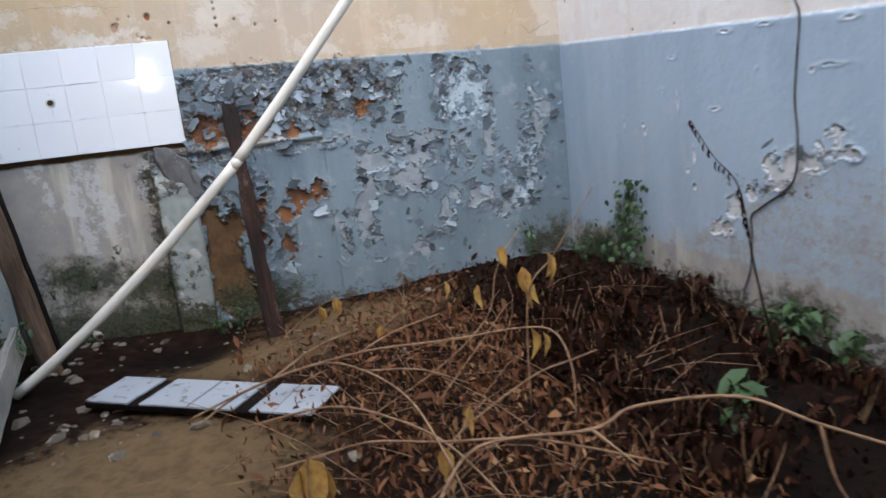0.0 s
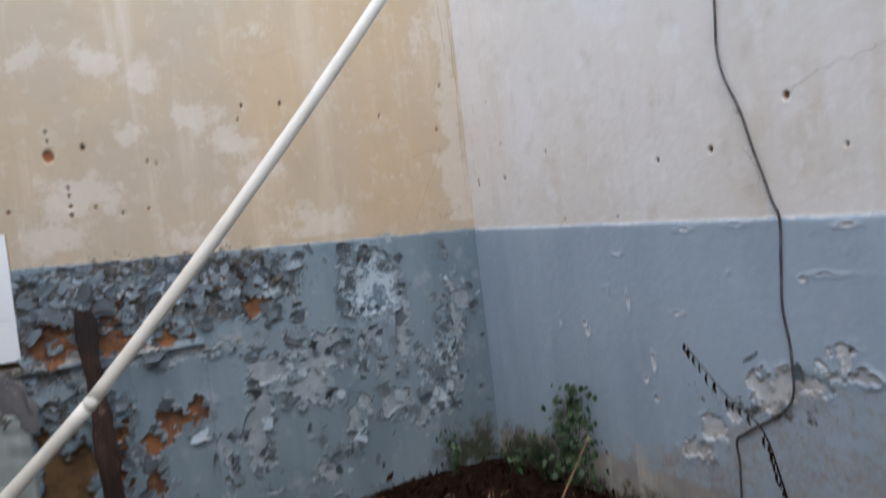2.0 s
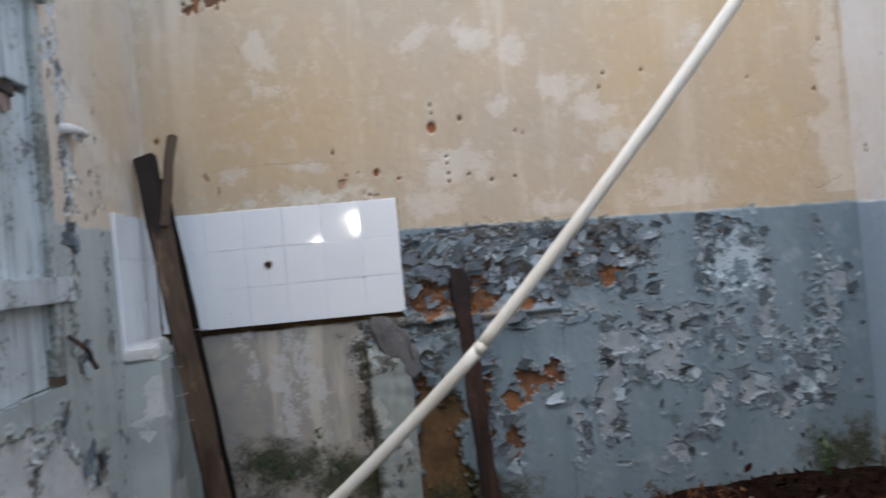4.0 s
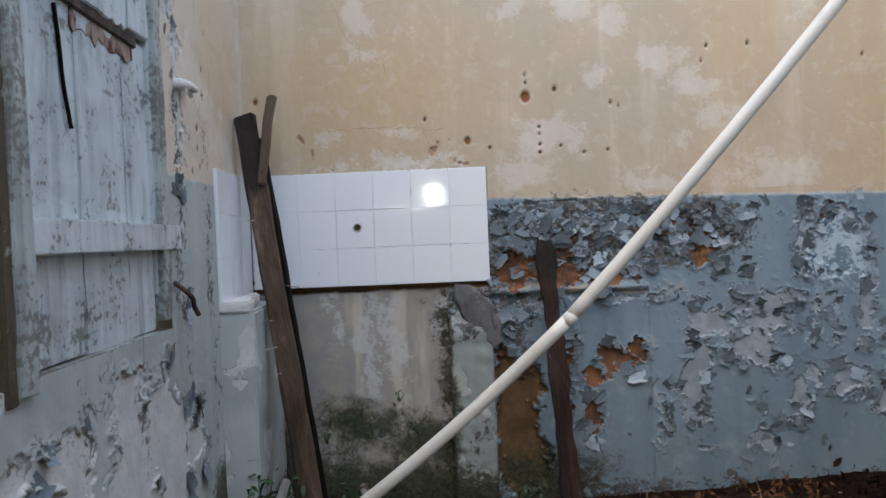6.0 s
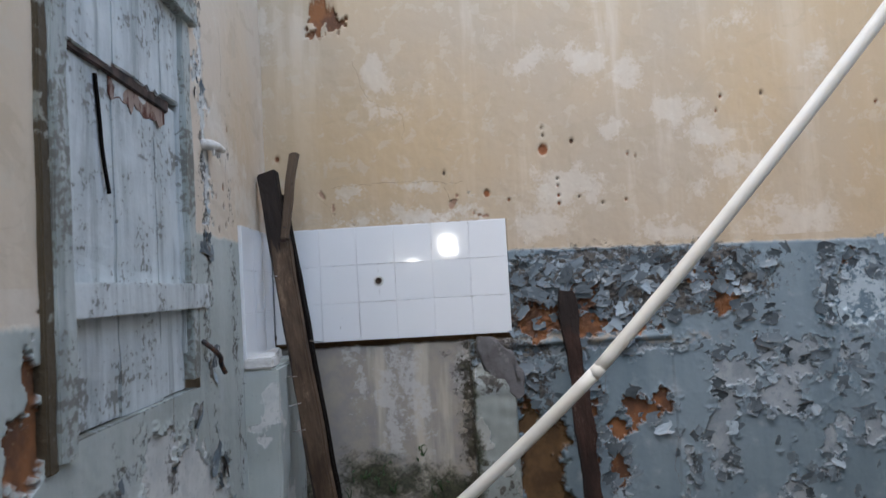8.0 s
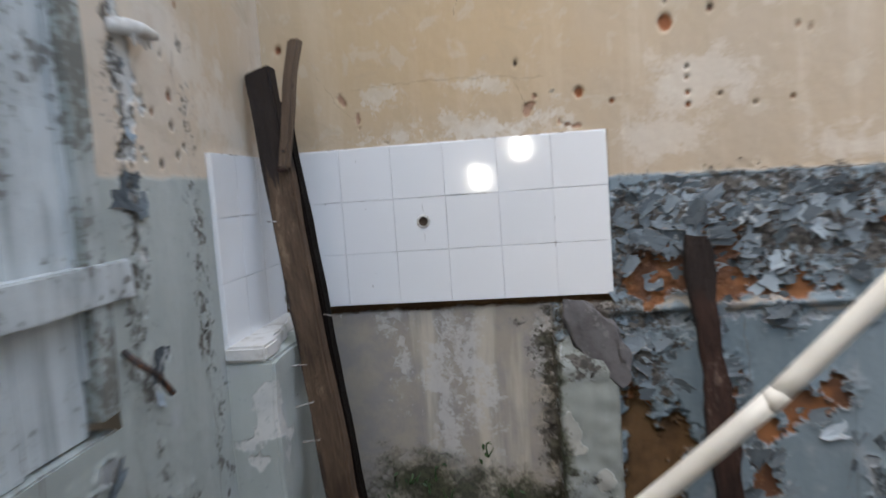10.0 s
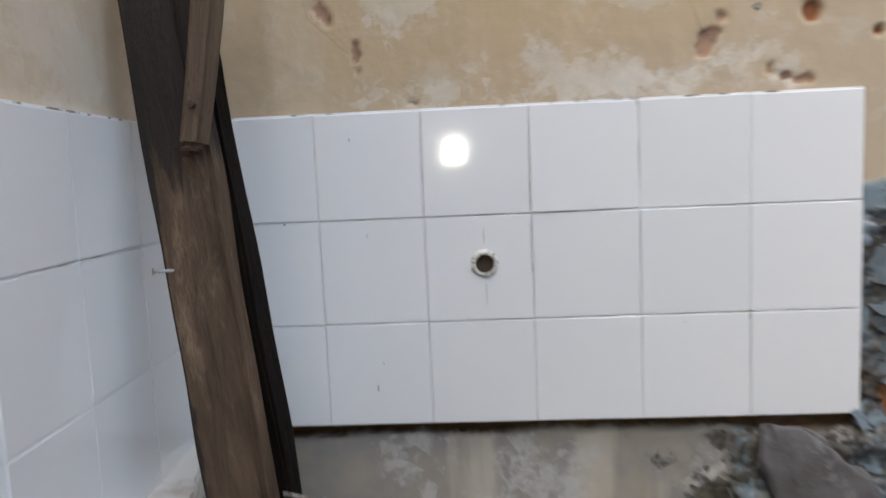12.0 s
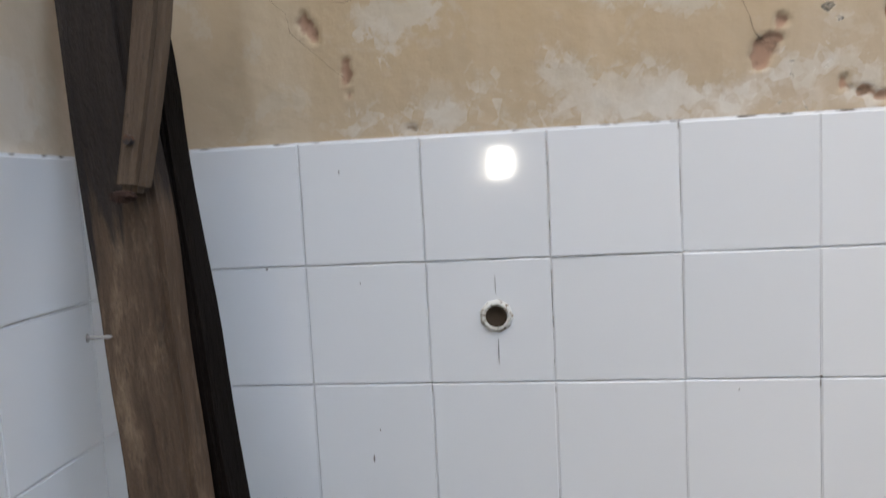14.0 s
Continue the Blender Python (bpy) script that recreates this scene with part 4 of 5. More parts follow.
for z, out, lean in ((0.50, -1, 0), (0.58, 1, 2), (0.38, -1, 1), (0.738, -1, 0), (0.44, -1, 3)):
    p = P1A.lerp(P1B, z)
    far = 0.028 if z > 0.7 else 0.045
    b = tube([(0, 0, 0), (far, 0, 0), (far + 0.002, 0, 0)], [0.0018, 0.0018, 0.0045], 8)
    nail = part("nail", b, M_NAIL)
    nail.matrix_world = pose(p.x + out * 0.034, p.y - 0.012, p.z, 0, lean * 4, 180 + 12 if out < 0 else -8)
    tagged(nail, "bent nail sticking out of the timber post", "nail", "nails in the post")

PIPE_JOINT = Vector((0.196, -0.741, 0.794))


def pipe_point(x):
    """The pipe's centre: two lengths that meet at a joint, each sagging a little."""
    d = x - PIPE_JOINT.x
    return PIPE_JOINT + Vector((d, -0.17 * d, 0.977 * d + 0.16 * d * d if d < 0 else 1.071 * d + 0.099 * d * d))


PIPE = [pipe_point(-0.74 + (PIPE_JOINT.x + 0.74) * i / 20) for i in range(20)] + [pipe_point(PIPE_JOINT.x + (1.885 - PIPE_JOINT.x) * i / 40) for i in range(41)]
pipe = thing("plastic_pipe", "long ivory plastic pipe leaning across the room", "pipe")
part("lower_length", tube(PIPE[:21], [0.0200] * 21, 20), M_PIPE, pipe, smooth=True)
part("upper_length", tube(PIPE[20:], [0.0196] * 41, 20), M_PIPE, pipe, smooth=True)
part("joint", tube([PIPE[20] - (PIPE[21] - PIPE[19]) * 0.12, PIPE[20], PIPE[20] + (PIPE[21] - PIPE[19]) * 0.16], [0.0200, 0.0203, 0.0197], 20), M_PIPE, pipe, "taped joint of the pipe", smooth=True)

# ---- window in the side wall ----
win = thing("window_1", "boarded window with faded blue plank shutter, frame rotting", "window", m=LW, kind="structure")


def plank(name, u0, u1, y0, y1, z0, z1, material, label="", seed=0, parent=None, rag=0.0):
    b = box(u0, u1, y0, y1, z0, z1, 0.003, cuts=16)
    for v in b.verts:
        q = v.co * 12 + Vector((seed * 7.7, 0, 0))
        v.co += Vector((noise.noise(q), noise.noise(q + Vector((3, 8, 1))), 0)) * 0.0045
        if rag and v.co.z < z0 + 0.02:
            v.co.z += rag * noise.noise(Vector((v.co.x * 40, seed, 0)))
    return part(name, b, material, parent or win, label)


for k, (u0, u1) in enumerate(((0.985, 1.147), (1.150, 1.387), (1.390, 1.655))):
    plank("shutter_plank", u0, u1, -0.045, -0.022 + 0.002 * (k % 2), 0.837 - 0.004 * (k % 2), 1.575, M_SHUTTER, seed=k)
for k, (u0, u1) in enumerate(((0.99, 1.127), (1.130, 1.400), (1.402, 1.655))):
    plank("upper_plank", u0, u1, -0.030, -0.008, 1.585 - 0.01 * k, 1.835, M_SHUTTER, seed=k + 9, rag=0.012)
# Dark board stands for the shade in the gap between the plank rows.
plank("slot", 0.99, 1.655, -0.055, -0.046, 1.48, 1.64, M_DARK, "dark board in the slot between the planks, for its shade", 21)
plank("bare_strip", 1.08, 1.40, -0.0205, -0.0185, 1.510, 1.557, M_PINK, "strip of bare pinkish wood", 22, rag=0.03)
plank("wood_strip", 1.06, 1.66, -0.024, -0.013, 1.550, 1.582, M_DARK, "dark rotten strip across the planks", 23)
plank("cross_rail", 0.86, 1.645, -0.022, 0.012, 1.045, 1.112, M_RAIL, "painted cross rail with worn edge", 24)
plank("jamb", 0.925, 0.984, -0.11, 0.004, 0.86, 1.86, M_FRAME, "flaking grey frame post", 25)
plank("jamb_strip", 0.968, 0.992, -0.05, -0.012, 0.93, 1.83, M_RAIL, "pale inner strip of the frame", 26)
plank("jamb", 1.645, 1.704, -0.11, 0.016, 0.81, 2.05, M_FRAME, "flaking grey frame post", 27)
plank("bare_jamb", 1.703, 1.733, -0.10, 0.010, 0.80, 2.05, M_JAMB, "exposed brown edge of the frame", 28)
plank("head", 0.90, 1.69, -0.11, 0.022, 1.832, 1.90, M_FRAME, "frame head with peeling paint", 29)
plank("sill", 0.935, 1.66, -0.11, -0.004, 0.80, 0.8335, M_FRAME, "painted sill with flaking paint", 30)
b = tube(spline([(1.465, -0.018, 1.535), (1.455, -0.016, 1.45), (1.448, -0.015, 1.38), (1.43, -0.012, 1.295)], 10), [0.0045] * 11, 6)
part("rod", b, M_NEAR_BLACK, win, "black iron rod hanging on the planks")
# Unseen dark sheet, added so that the gaps between planks stay dark.
b = box(0.99, 1.655, -0.21, -0.20, 0.80, 1.90)
part("backing", b, M_DARK, win, "added dark sheet behind the shutter that darkens the gaps")

peg = thing("wall_peg", "short grey plastered peg sticking out of the wall", "peg", m=LW)
part("stub", tube([(0.84, 0.0, 1.515), (0.80, 0.012, 1.52), (0.76, 0.024, 1.52), (0.72, 0.03, 1.517)], [0.014, 0.016, 0.014, 0.009], 10), M_PLASTER, peg, smooth=True)
for k in range(4):
    part("drip", tube([(0.79 - 0.02 * k, 0.020, 1.512), (0.787 - 0.02 * k, 0.021, 1.488 + 0.005 * (k % 2))], [0.007, 0.002], 6), M_PLASTER, peg)
hook = part("iron_hook", tube(spline([(0.90, 0.0, 0.955), (0.90, 0.03, 0.93), (0.87, 0.04, 0.905), (0.835, 0.03, 0.885), (0.81, 0.035, 0.855)], 12), [0.007] * 13, 7), M_IRON)
hook.matrix_world = LW
tagged(hook, "rusty iron hook hanging from the window frame", "hook")

# ---- wire on the right wall ----
WIRE = [(1.895, -1.56, 3.05), (1.90, -1.535, 2.3), (1.902, -1.515, 1.721), (1.902, -1.508, 1.56), (1.90, -1.575, 1.352), (1.902, -1.633, 1.142), (1.902, -1.653, 1.068), (1.902, -1.636, 0.86), (1.902, -1.645, 0.694), (1.90, -1.628, 0.566), (1.90, -1.48, 0.462), (1.90, -1.428, 0.422), (1.902, -1.43, 0.33), (1.90, -1.42, 0.22), (1.90, -1.384, 0.13), (1.895, -1.37, 0.04)]
WIRE = [p + Vector((0, 0.005 * noise.noise(Vector((3, 1, p.z * 9))), 0)) for p in spline(WIRE, 120)]
wire = part("cable", tube(WIRE, [0.0038] * 121, 7), M_CABLE, smooth=True)
tagged(wire, "thin dark cable hanging down the wall", "cable")

# ---- paint flakes ----
s = Shade("curled_paint_front")
M_FLAKE = s.done(s.mix(s.mix(s.mix((0.185, 0.23, 0.262), (0.055, 0.07, 0.08), s.math("FRACT", s.math("ADD", s.rand(), s.island()))), (0.33, 0.40, 0.45), s.span(s.math("FRACT", s.math("MULTIPLY", s.math("ADD", s.rand(), s.island()), 5.7)), 0.82, 0.88)), (0.36, 0.39, 0.40), s.span(s.noise(30, 4), 0.6, 0.7)), 0.65, s.noise(90), 0.3, 0.002, 0.4)
s = Shade("curled_paint_back")
M_FLAKE_BACK = s.done(s.mix((0.30, 0.28, 0.26), (0.13, 0.11, 0.10), s.span(s.noise(40, 4), 0.45, 0.65)), 0.85)


def flake_mesh(k):
    """A thin chip of paint, 2 units across, hinged at its foot and curling towards -y."""
    r = random.Random(100 + k)
    nu, nv, verts, faces = 4, 4, [], []
    lift, twist, wide = r.uniform(0.2, 0.8), r.uniform(-0.3, 0.3), r.uniform(0.6, 1.2)
    sides = [(r.uniform(-1.15, -0.5) * wide, r.uniform(0.5, 1.15) * wide) for _ in range(nv + 1)]
    for layer in (0, 1):
        for j in range(nv + 1):
            t = j / nv
            for i in range(nu + 1):
                a, b = sides[j]
                x = a + (b - a) * i / nu
                top = r.uniform(-0.12, 0.12) if layer == 0 and j == nv else 0
                z = 2 * t - lift * 0.5 * t * t + top
                y = -lift * (t * t * 1.1) - twist * x * t - 0.05 - 0.22 * noise.noise(Vector((x * 1.7, t * 2.6, k * 3.1)))
                verts.append((x, y + 0.07 * layer, z))
    n = (nu + 1) * (nv + 1)
    for j in range(nv):
        for i in range(nu):
            q = j * (nu + 1) + i
            faces.append((q, q + 1, q + nu + 2, q + nu + 1))
            faces.append((n + q, n + q + nu + 1, n + q + nu + 2, n + q + 1))
    return verts, faces, [0, 1] * (nu * nv)


def flake_data(k):
    v, f, m = flake_mesh(k)
    me = mesh_of("paint_flake", v, f, [M_FLAKE, M_FLAKE_BACK])
    me.polygons.foreach_set("material_index", m)
    return me


FLAKE_RAW = [flake_mesh(k) for k in range(14)]
FLAKES = [flake_data(k) for k in range(14)]


def flake_wall(wall, frame_m, shape, chance, count, singles, lo, hi, seed, grow=1.0):
    """Flakes along the torn edges of a wall's paint; local x along the wall, -y out of it."""
    rng = np.random.default_rng(seed)
    n = count * 60
    u, z = rng.uniform(lo[0], hi[0], n), rng.uniform(lo[1], hi[1], n)
    fields, relief = shape(u, z)
    ok = np.nonzero(rng.random(n) < chance(u, z, fields))[0][:count]
    verts, faces, mats = [], [], []
    for c, i in enumerate(ok):
        size = 0.0080 * grow * (1 + 2.8 * rng.random() ** 1.8)
        m = frame_m @ pose(u[i], -relief[i] + 0.001, z[i], 0, (180 if rng.random() < 0.55 else 0) + rng.normal(0, 35), 0) @ Matrix.Diagonal((size * rng.uniform(0.7, 1.4), size * rng.uniform(0.2, 0.8), size, 1))
        k = int(rng.integers(14))
        if c < singles:
            ob = new("paint_flake", FLAKES[k])
            ob.parent = wall
            ob.matrix_world = m
        else:
            v, f, mi = FLAKE_RAW[k]
            base = len(verts)
            verts += [(m @ Vector(p))[:] for p in v]
            faces += [tuple(base + q for q in ff) for ff in f]
            mats += mi
    if faces:
        me = mesh_of("small_paint_flakes", verts, faces, [M_FLAKE, M_FLAKE_BACK])
        me.polygons.foreach_set("material_index", mats)
        ob = new("small_paint_flakes", me)
        ob.parent = wall
        tagged(ob, "small curled flakes of blue-grey paint", kind="stuff")


def back_chance(u, z, f):
    p = 0.30 * edge_of(f["under"] + 0.1, 0.2) + 0.35 * edge_of(f["brick"] + 0.1, 0.2) + 0.20 * np.clip(f["darkened"] + 0.4, 0, 1) * (z > 0.5)
    p = p + 0.25 * edge_of(f["tint"], 0.35) + 0.008
    return p * np.where(f["brick"] > 0.25, 0.25, 1.0) * (z < 1.13) * (u > 0.01) * (f["mud"] < -0.2) * (f["cement"] < 0)


def left_chance(u, z, f):
    p = 0.25 * edge_of(f["under"] + 0.1, 0.2) + 0.3 * np.clip(f["darkened"] + 0.3, 0, 1)
    inside = (u > 0.88) & (u < 1.75) & (z > 0.78)
    return p * ~inside * (u > 0.5) * ((z < 1.25) | ((u > 0.8) & (u < 0.9)))


def right_chance(u, z, f):
    return (0.25 * edge_of(f["under"], 0.15) * (u > 1.25) + 0.0004) * (z < 1.05)


flake_wall(wall_back, Matrix.Identity(4), back_shape, back_chance, 760, 250, (0.0, 0.10), (1.9, 1.17), 5)


def plate_chance(u, z, f):
    return 0.5 * (f["darkened"] > -0.2) * (z > 0.86) * (z < 1.10) * (u > 0.03) * (f["brick"] < 0.3)


flake_wall(wall_back, Matrix.Identity(4), back_shape, plate_chance, 80, 50, (0.0, 0.85), (1.0, 1.12), 25, 1.2)
for u, z, turn, size, k in ((0.555, 0.50, 170, 0.036, 3), (0.60, 0.47, 130, 0.028, 5), (0.16, 1.10, 10, 0.045, 2), (0.29, 1.06, 185, 0.04, 7), (1.22, 0.93, 200, 0.035, 4), (1.44, 1.05, 160, 0.03, 9), (0.86, 0.80, 20, 0.03, 6)):
    ob = new("paint_flake", FLAKES[k])
    ob.parent = wall_back
    ob.matrix_world = pose(u, 0.004, z, 0, turn, 0) @ Matrix.Diagonal((size, size * 0.5, size, 1))
flake_wall(wall_right, Matrix(((0, 1, 0, 1.91), (-1, 0, 0, 0), (0, 0, 1, 0), (0, 0, 0, 1))), right_shape, right_chance, 45, 45, (0.0, 0.12), (2.2, 1.05), 6)
LWF = Matrix(((0.06 / SLOPE, -1 / SLOPE, 0, -0.955), (-1 / SLOPE, -0.06 / SLOPE, 0, 0), (0, 0, 1, 0), (0, 0, 0, 1)))
flake_wall(wall_left, LWF, left_shape, left_chance, 80, 80, (0.48, 0.25), (1.68, 1.8), 8, 1.25)

# ---- cracks ----
s = Shade("crack_shadowed_plaster")
M_CRACK = s.done((0.14, 0.10, 0.07), 0.95)


def crack(wall, frame_m, points, width):
    pts = spline([(p[0], p[1], 0) for p in points], 14 * (len(points) - 1))
    verts, faces = [], []
    for i, p in enumerate(pts):
        w = 0.6 * width * (0.2 + 0.9 * abs(noise.noise(p * 60))) * min(1, 0.3 + min(i, len(pts) - 1 - i) / 6)
        j = noise.noise(p * 33 + Vector((4, 4, 4))) * 0.012
        d = (pts[min(i + 1, len(pts) - 1)] - pts[max(i - 1, 0)]).normalized()
        side = Vector((-d.y, d.x, 0))
        for sgn in (-1, 1):
            q = p + side * (j + sgn * w)
            verts.append((frame_m @ Vector((q.x, -0.0035, q.y)))[:])
        if i:
            k = 2 * i
            faces.append((k - 2, k - 1, k + 1, k))
    ob = new("crack", mesh_of("crack", verts, faces, [M_CRACK]))
    ob.parent = wall
    return tagged(ob, "thin dark crack in the plaster")


I4 = Matrix.Identity(4)
RW = Matrix(((0, 1, 0, 1.91), (-1, 0, 0, 0), (0, 0, 1, 0), (0, 0, 0, 1)))
for pts, w in (([(-0.58, 2.0), (-0.52, 1.84), (-0.39, 1.76), (-0.39, 1.66)], 0.0016), ([(-0.82, 1.58), (-0.74, 1.45), (-0.68, 1.39)], 0.0007), ([(1.70, 1.26), (1.75, 1.22), (1.86, 1.27)], 0.003),
               ([(1.59, 1.18), (1.69, 1.38), (1.76, 1.53), (1.62, 1.50)], 0.0018), ([(1.885, 2.25), (1.89, 1.8), (1.88, 1.5), (1.885, 1.27)], 0.0025), ([(1.84, 2.2), (1.85, 2.05), (1.86, 1.95)], 0.003),
               ([(-0.70, 1.487), (-0.50, 1.492), (-0.30, 1.488), (-0.157, 1.47)], 0.0014), ([(-0.24, 1.47), (-0.22, 1.42), (-0.20, 1.40)], 0.0016),
               ([(1.293, 0.40), (1.29, 0.27), (1.30, 0.14)], 0.004), ([(0.62, 0.42), (0.60, 0.30), (0.64, 0.22)], 0.002), ([(0.40, 0.22), (0.42, 0.12), (0.40, 0.06)], 0.005),
               ([(0.34, 0.80), (0.35, 0.66), (0.35, 0.55)], 0.003), ([(0.13, 1.185), (0.45, 1.182), (0.70, 1.172)], 0.003), ([(0.20, 1.18), (0.205, 1.12), (0.19, 1.08)], 0.0018), ([(1.60, 0.62), (1.605, 0.50), (1.62, 0.40)], 0.003)):
    crack(wall_back, I4, pts, w)
for pts, w in (([(1.707, 1.41), (1.83, 1.45), (1.93, 1.46), (2.05, 1.49)], 0.0022), ([(1.55, 1.30), (1.60, 1.20), (1.53, 1.16)], 0.0015), ([(1.30, 0.43), (1.50, 0.50), (1.62, 0.56), (1.86, 0.62)], 0.003), ([(1.66, 0.92), (1.76, 0.945), (1.85, 0.93)], 0.002)):
    crack(wall_right, RW, pts, w)
for pts, w in (([(0.62, 1.95), (0.615, 1.80), (0.62, 1.72)], 0.003), ([(0.60, 1.52), (0.605, 1.46), (0.60, 1.42)], 0.004), ([(0.60, 1.0), (0.56, 0.7), (0.57, 0.5)], 0.003), ([(1.16, 0.86), (1.15, 0.80), (1.17, 0.74)], 0.005), ([(0.90, 0.80), (0.88, 0.72), (0.86, 0.6)], 0.003)):
    crack(wall_left, LWF, pts, w)

# ---- things on the ground ----
s = Shade("dirty_bluish_tile")
M_OLDTILE = s.done(s.mix(s.mix((0.34, 0.375, 0.41), (0.26, 0.29, 0.32), s.noise(9, 4)), (0.10, 0.085, 0.07), s.span(s.noise(24, 6, 0.65), 0.56, 0.66)), 0.35, s.noise(60, 4), 0.2, 0.003)
s = Shade("muddy_plastic")
M_DRAIN = s.done(s.mix((0.30, 0.28, 0.24), (0.07, 0.05, 0.035), s.span(s.noise(30, 5), 0.42, 0.6)), 0.7)
slab = thing("tiled_slab", "fallen strip of cement with dirty white tiles, partly bare", "slab", m=pose(-0.02, -1.045, 0.028, 1.0, 0.5, -35.5))
part("backing", box(-0.455, 0.455, -0.105, 0.105, -0.012, 0.008, 0.003, wobble=0.003), M_NEAR_BLACK, slab, "dark cement backing")
for u0, u1 in ((-0.452, -0.265), (-0.215, -0.022), (-0.015, 0.165), (0.225, 0.452)):
    part("tile", box(u0, u1, -0.103, 0.103, 0.0095, 0.017, 0.0015), M_OLDTILE, slab)

s = Shade("rubble_plaster")
M_RUBBLE = s.done(s.mix(s.mix((0.17, 0.14, 0.105), (0.06, 0.048, 0.038), s.rand()), (0.27, 0.245, 0.205), s.span(s.noise(20, 4), 0.56, 0.68)), 0.9, s.noise(70, 5), 0.6, 0.006)


def chunk_mesh(k):
    b = bmesh.new()
    bmesh.ops.create_icosphere(b, subdivisions=1, radius=1)
    for v in b.verts:
        v.co *= 1 + 0.55 * noise.noise(v.co * 1.3 + Vector((k * 5.1, 0, 0)))
        v.co.z *= 0.38
    me = bpy.data.meshes.new("rubble_piece")
    b.to_mesh(me)
    b.free()
    me.materials.append(M_RUBBLE)
    return me


CHUNKS = [chunk_mesh(k) for k in range(8)]
rr = random.Random(4)
for k in range(150):
    zone = rr.random()
    x, y = (rr.gauss(-0.45, 0.22), rr.gauss(-1.0, 0.22)) if zone < 0.45 else ((rr.uniform(-0.75, 0.45), rr.uniform(-0.55, -0.06)) if zone < 0.8 else (rr.uniform(-0.7, 1.7), rr.uniform(-2.4, -0.1)))
    x = max(x, -0.80)
    size = 0.008 + 0.028 * rr.random() ** 3
    ob = tagged(new("rubble_piece", CHUNKS[k % 8]), "small broken piece of plaster on the earth", "rubble", "rubble on the floor")
    ob.matrix_world = pose(x, y, float(ground_height(x, y)) + size * 0.1, rr.uniform(-20, 20), rr.uniform(-20, 20), rr.uniform(0, 360)) @ Matrix.Diagonal((size, size * rr.uniform(0.6, 1), size, 1))
drain = thing("drain_pipe", "short muddy white plastic drain pipe lying by the wall", "pipe", m=pose(-0.515, -0.10, 0.075, 12, 0, 20))
part("tube", lathe([(0.017, 0.045), (0.017, -0.035), (0.0185, -0.04), (0.0145, -0.04), (0.014, 0.015), (0.004, 0.02)]), M_DRAIN, drain, smooth=True)
part("collar", lathe([(0.0172, -0.012), (0.021, -0.014), (0.021, -0.034), (0.0172, -0.036)], 24, False), M_DRAIN, drain, smooth=True)

# ---- vegetation, dead and green ----
s = Shade("dry_branch_bark")
M_BRANCH = s.done(s.mix((0.235, 0.142, 0.080), (0.135, 0.076, 0.042), s.span(s.noise(25, 5), 0.4, 0.65)), 0.8, s.noise(120, 4), 0.4, 0.002)
s = Shade("dead_brown_leaf")
M_LITTER = s.done(s.mix(s.mix((0.058, 0.024, 0.013), (0.175, 0.078, 0.038), s.island()), (0.27, 0.155, 0.08), s.span(s.math("FRACT", s.math("MULTIPLY", s.island(), 7.31)), 0.86, 0.98)), 0.85, s.noise(80, 4), 0.4, 0.003, 0.12)
s = Shade("dry_yellow_leaf").object_space()
M_YELLOW = s.done(s.mix((0.42, 0.26, 0.07), (0.30, 0.15, 0.045), s.span(s.noise(30, 4), 0.42, 0.66)), 0.75, s.noise(70, 4), 0.5, 0.003)
s = Shade("green_leaf")
M_GREEN = s.done(s.mix((0.020, 0.048, 0.017), (0.042, 0.085, 0.028), s.island()), 0.55, s.noise(60, 4), 0.3, 0.002)
s = Shade("withered_dark_leaf")
M_WITHER = s.done(s.mix((0.007, 0.0035, 0.0025), (0.030, 0.012, 0.007), s.island()), 0.9, spec=0.06)


def leaf_verts(length, width, fold, droop):
    """A folded, drooping leaf along +x with its stalk at the origin: 9 points, 8 triangles as quads and ends."""
    v = []
    for t, w in ((0, 0), (0.3, 0.9), (0.65, 0.8), (1, 0)):
        z = -droop * t * t * length
        if w == 0:
            v.append((t * length, 0, z))
        else:
            v += [(t * length, -w * width / 2, z + fold * width * 0.5), (t * length, 0, z), (t * length, w * width / 2, z + fold * width * 0.5)]
    return v, [(0, 1, 2), (0, 2, 3), (1, 4, 5, 2), (2, 5, 6, 3), (4, 7, 5), (5, 7, 6)]


def leaves(name, rows, material):
    """One mesh of leaves: rows of (matrix, length, width, fold, droop)."""
    verts, faces = [], []
    for m, length, width, fold, droop in rows:
        v, f = leaf_verts(length, width, fold, droop)
        k = len(verts)
        verts += [(m @ Vector(p))[:] for p in v]
        faces += [tuple(k + i for i in g) for g in f]
    return mesh_of(name, verts, faces, [material], True)


def merge_tubes(name, tubes, material, sides=5):
    verts, faces = [], []
    for pts, r0, r1 in tubes:
        b = tube(pts, [r0 + (r1 - r0) * i / (len(pts) - 1) for i in range(len(pts))], sides)
        k = len(verts)
        b.verts.index_update()
        verts += [v.co[:] for v in b.verts]
        faces += [tuple(k + v.index for v in f.verts) for f in b.faces]
        b.free()
    return mesh_of(name, verts, faces, [material], True)


rv = random.Random(21)
rows = []
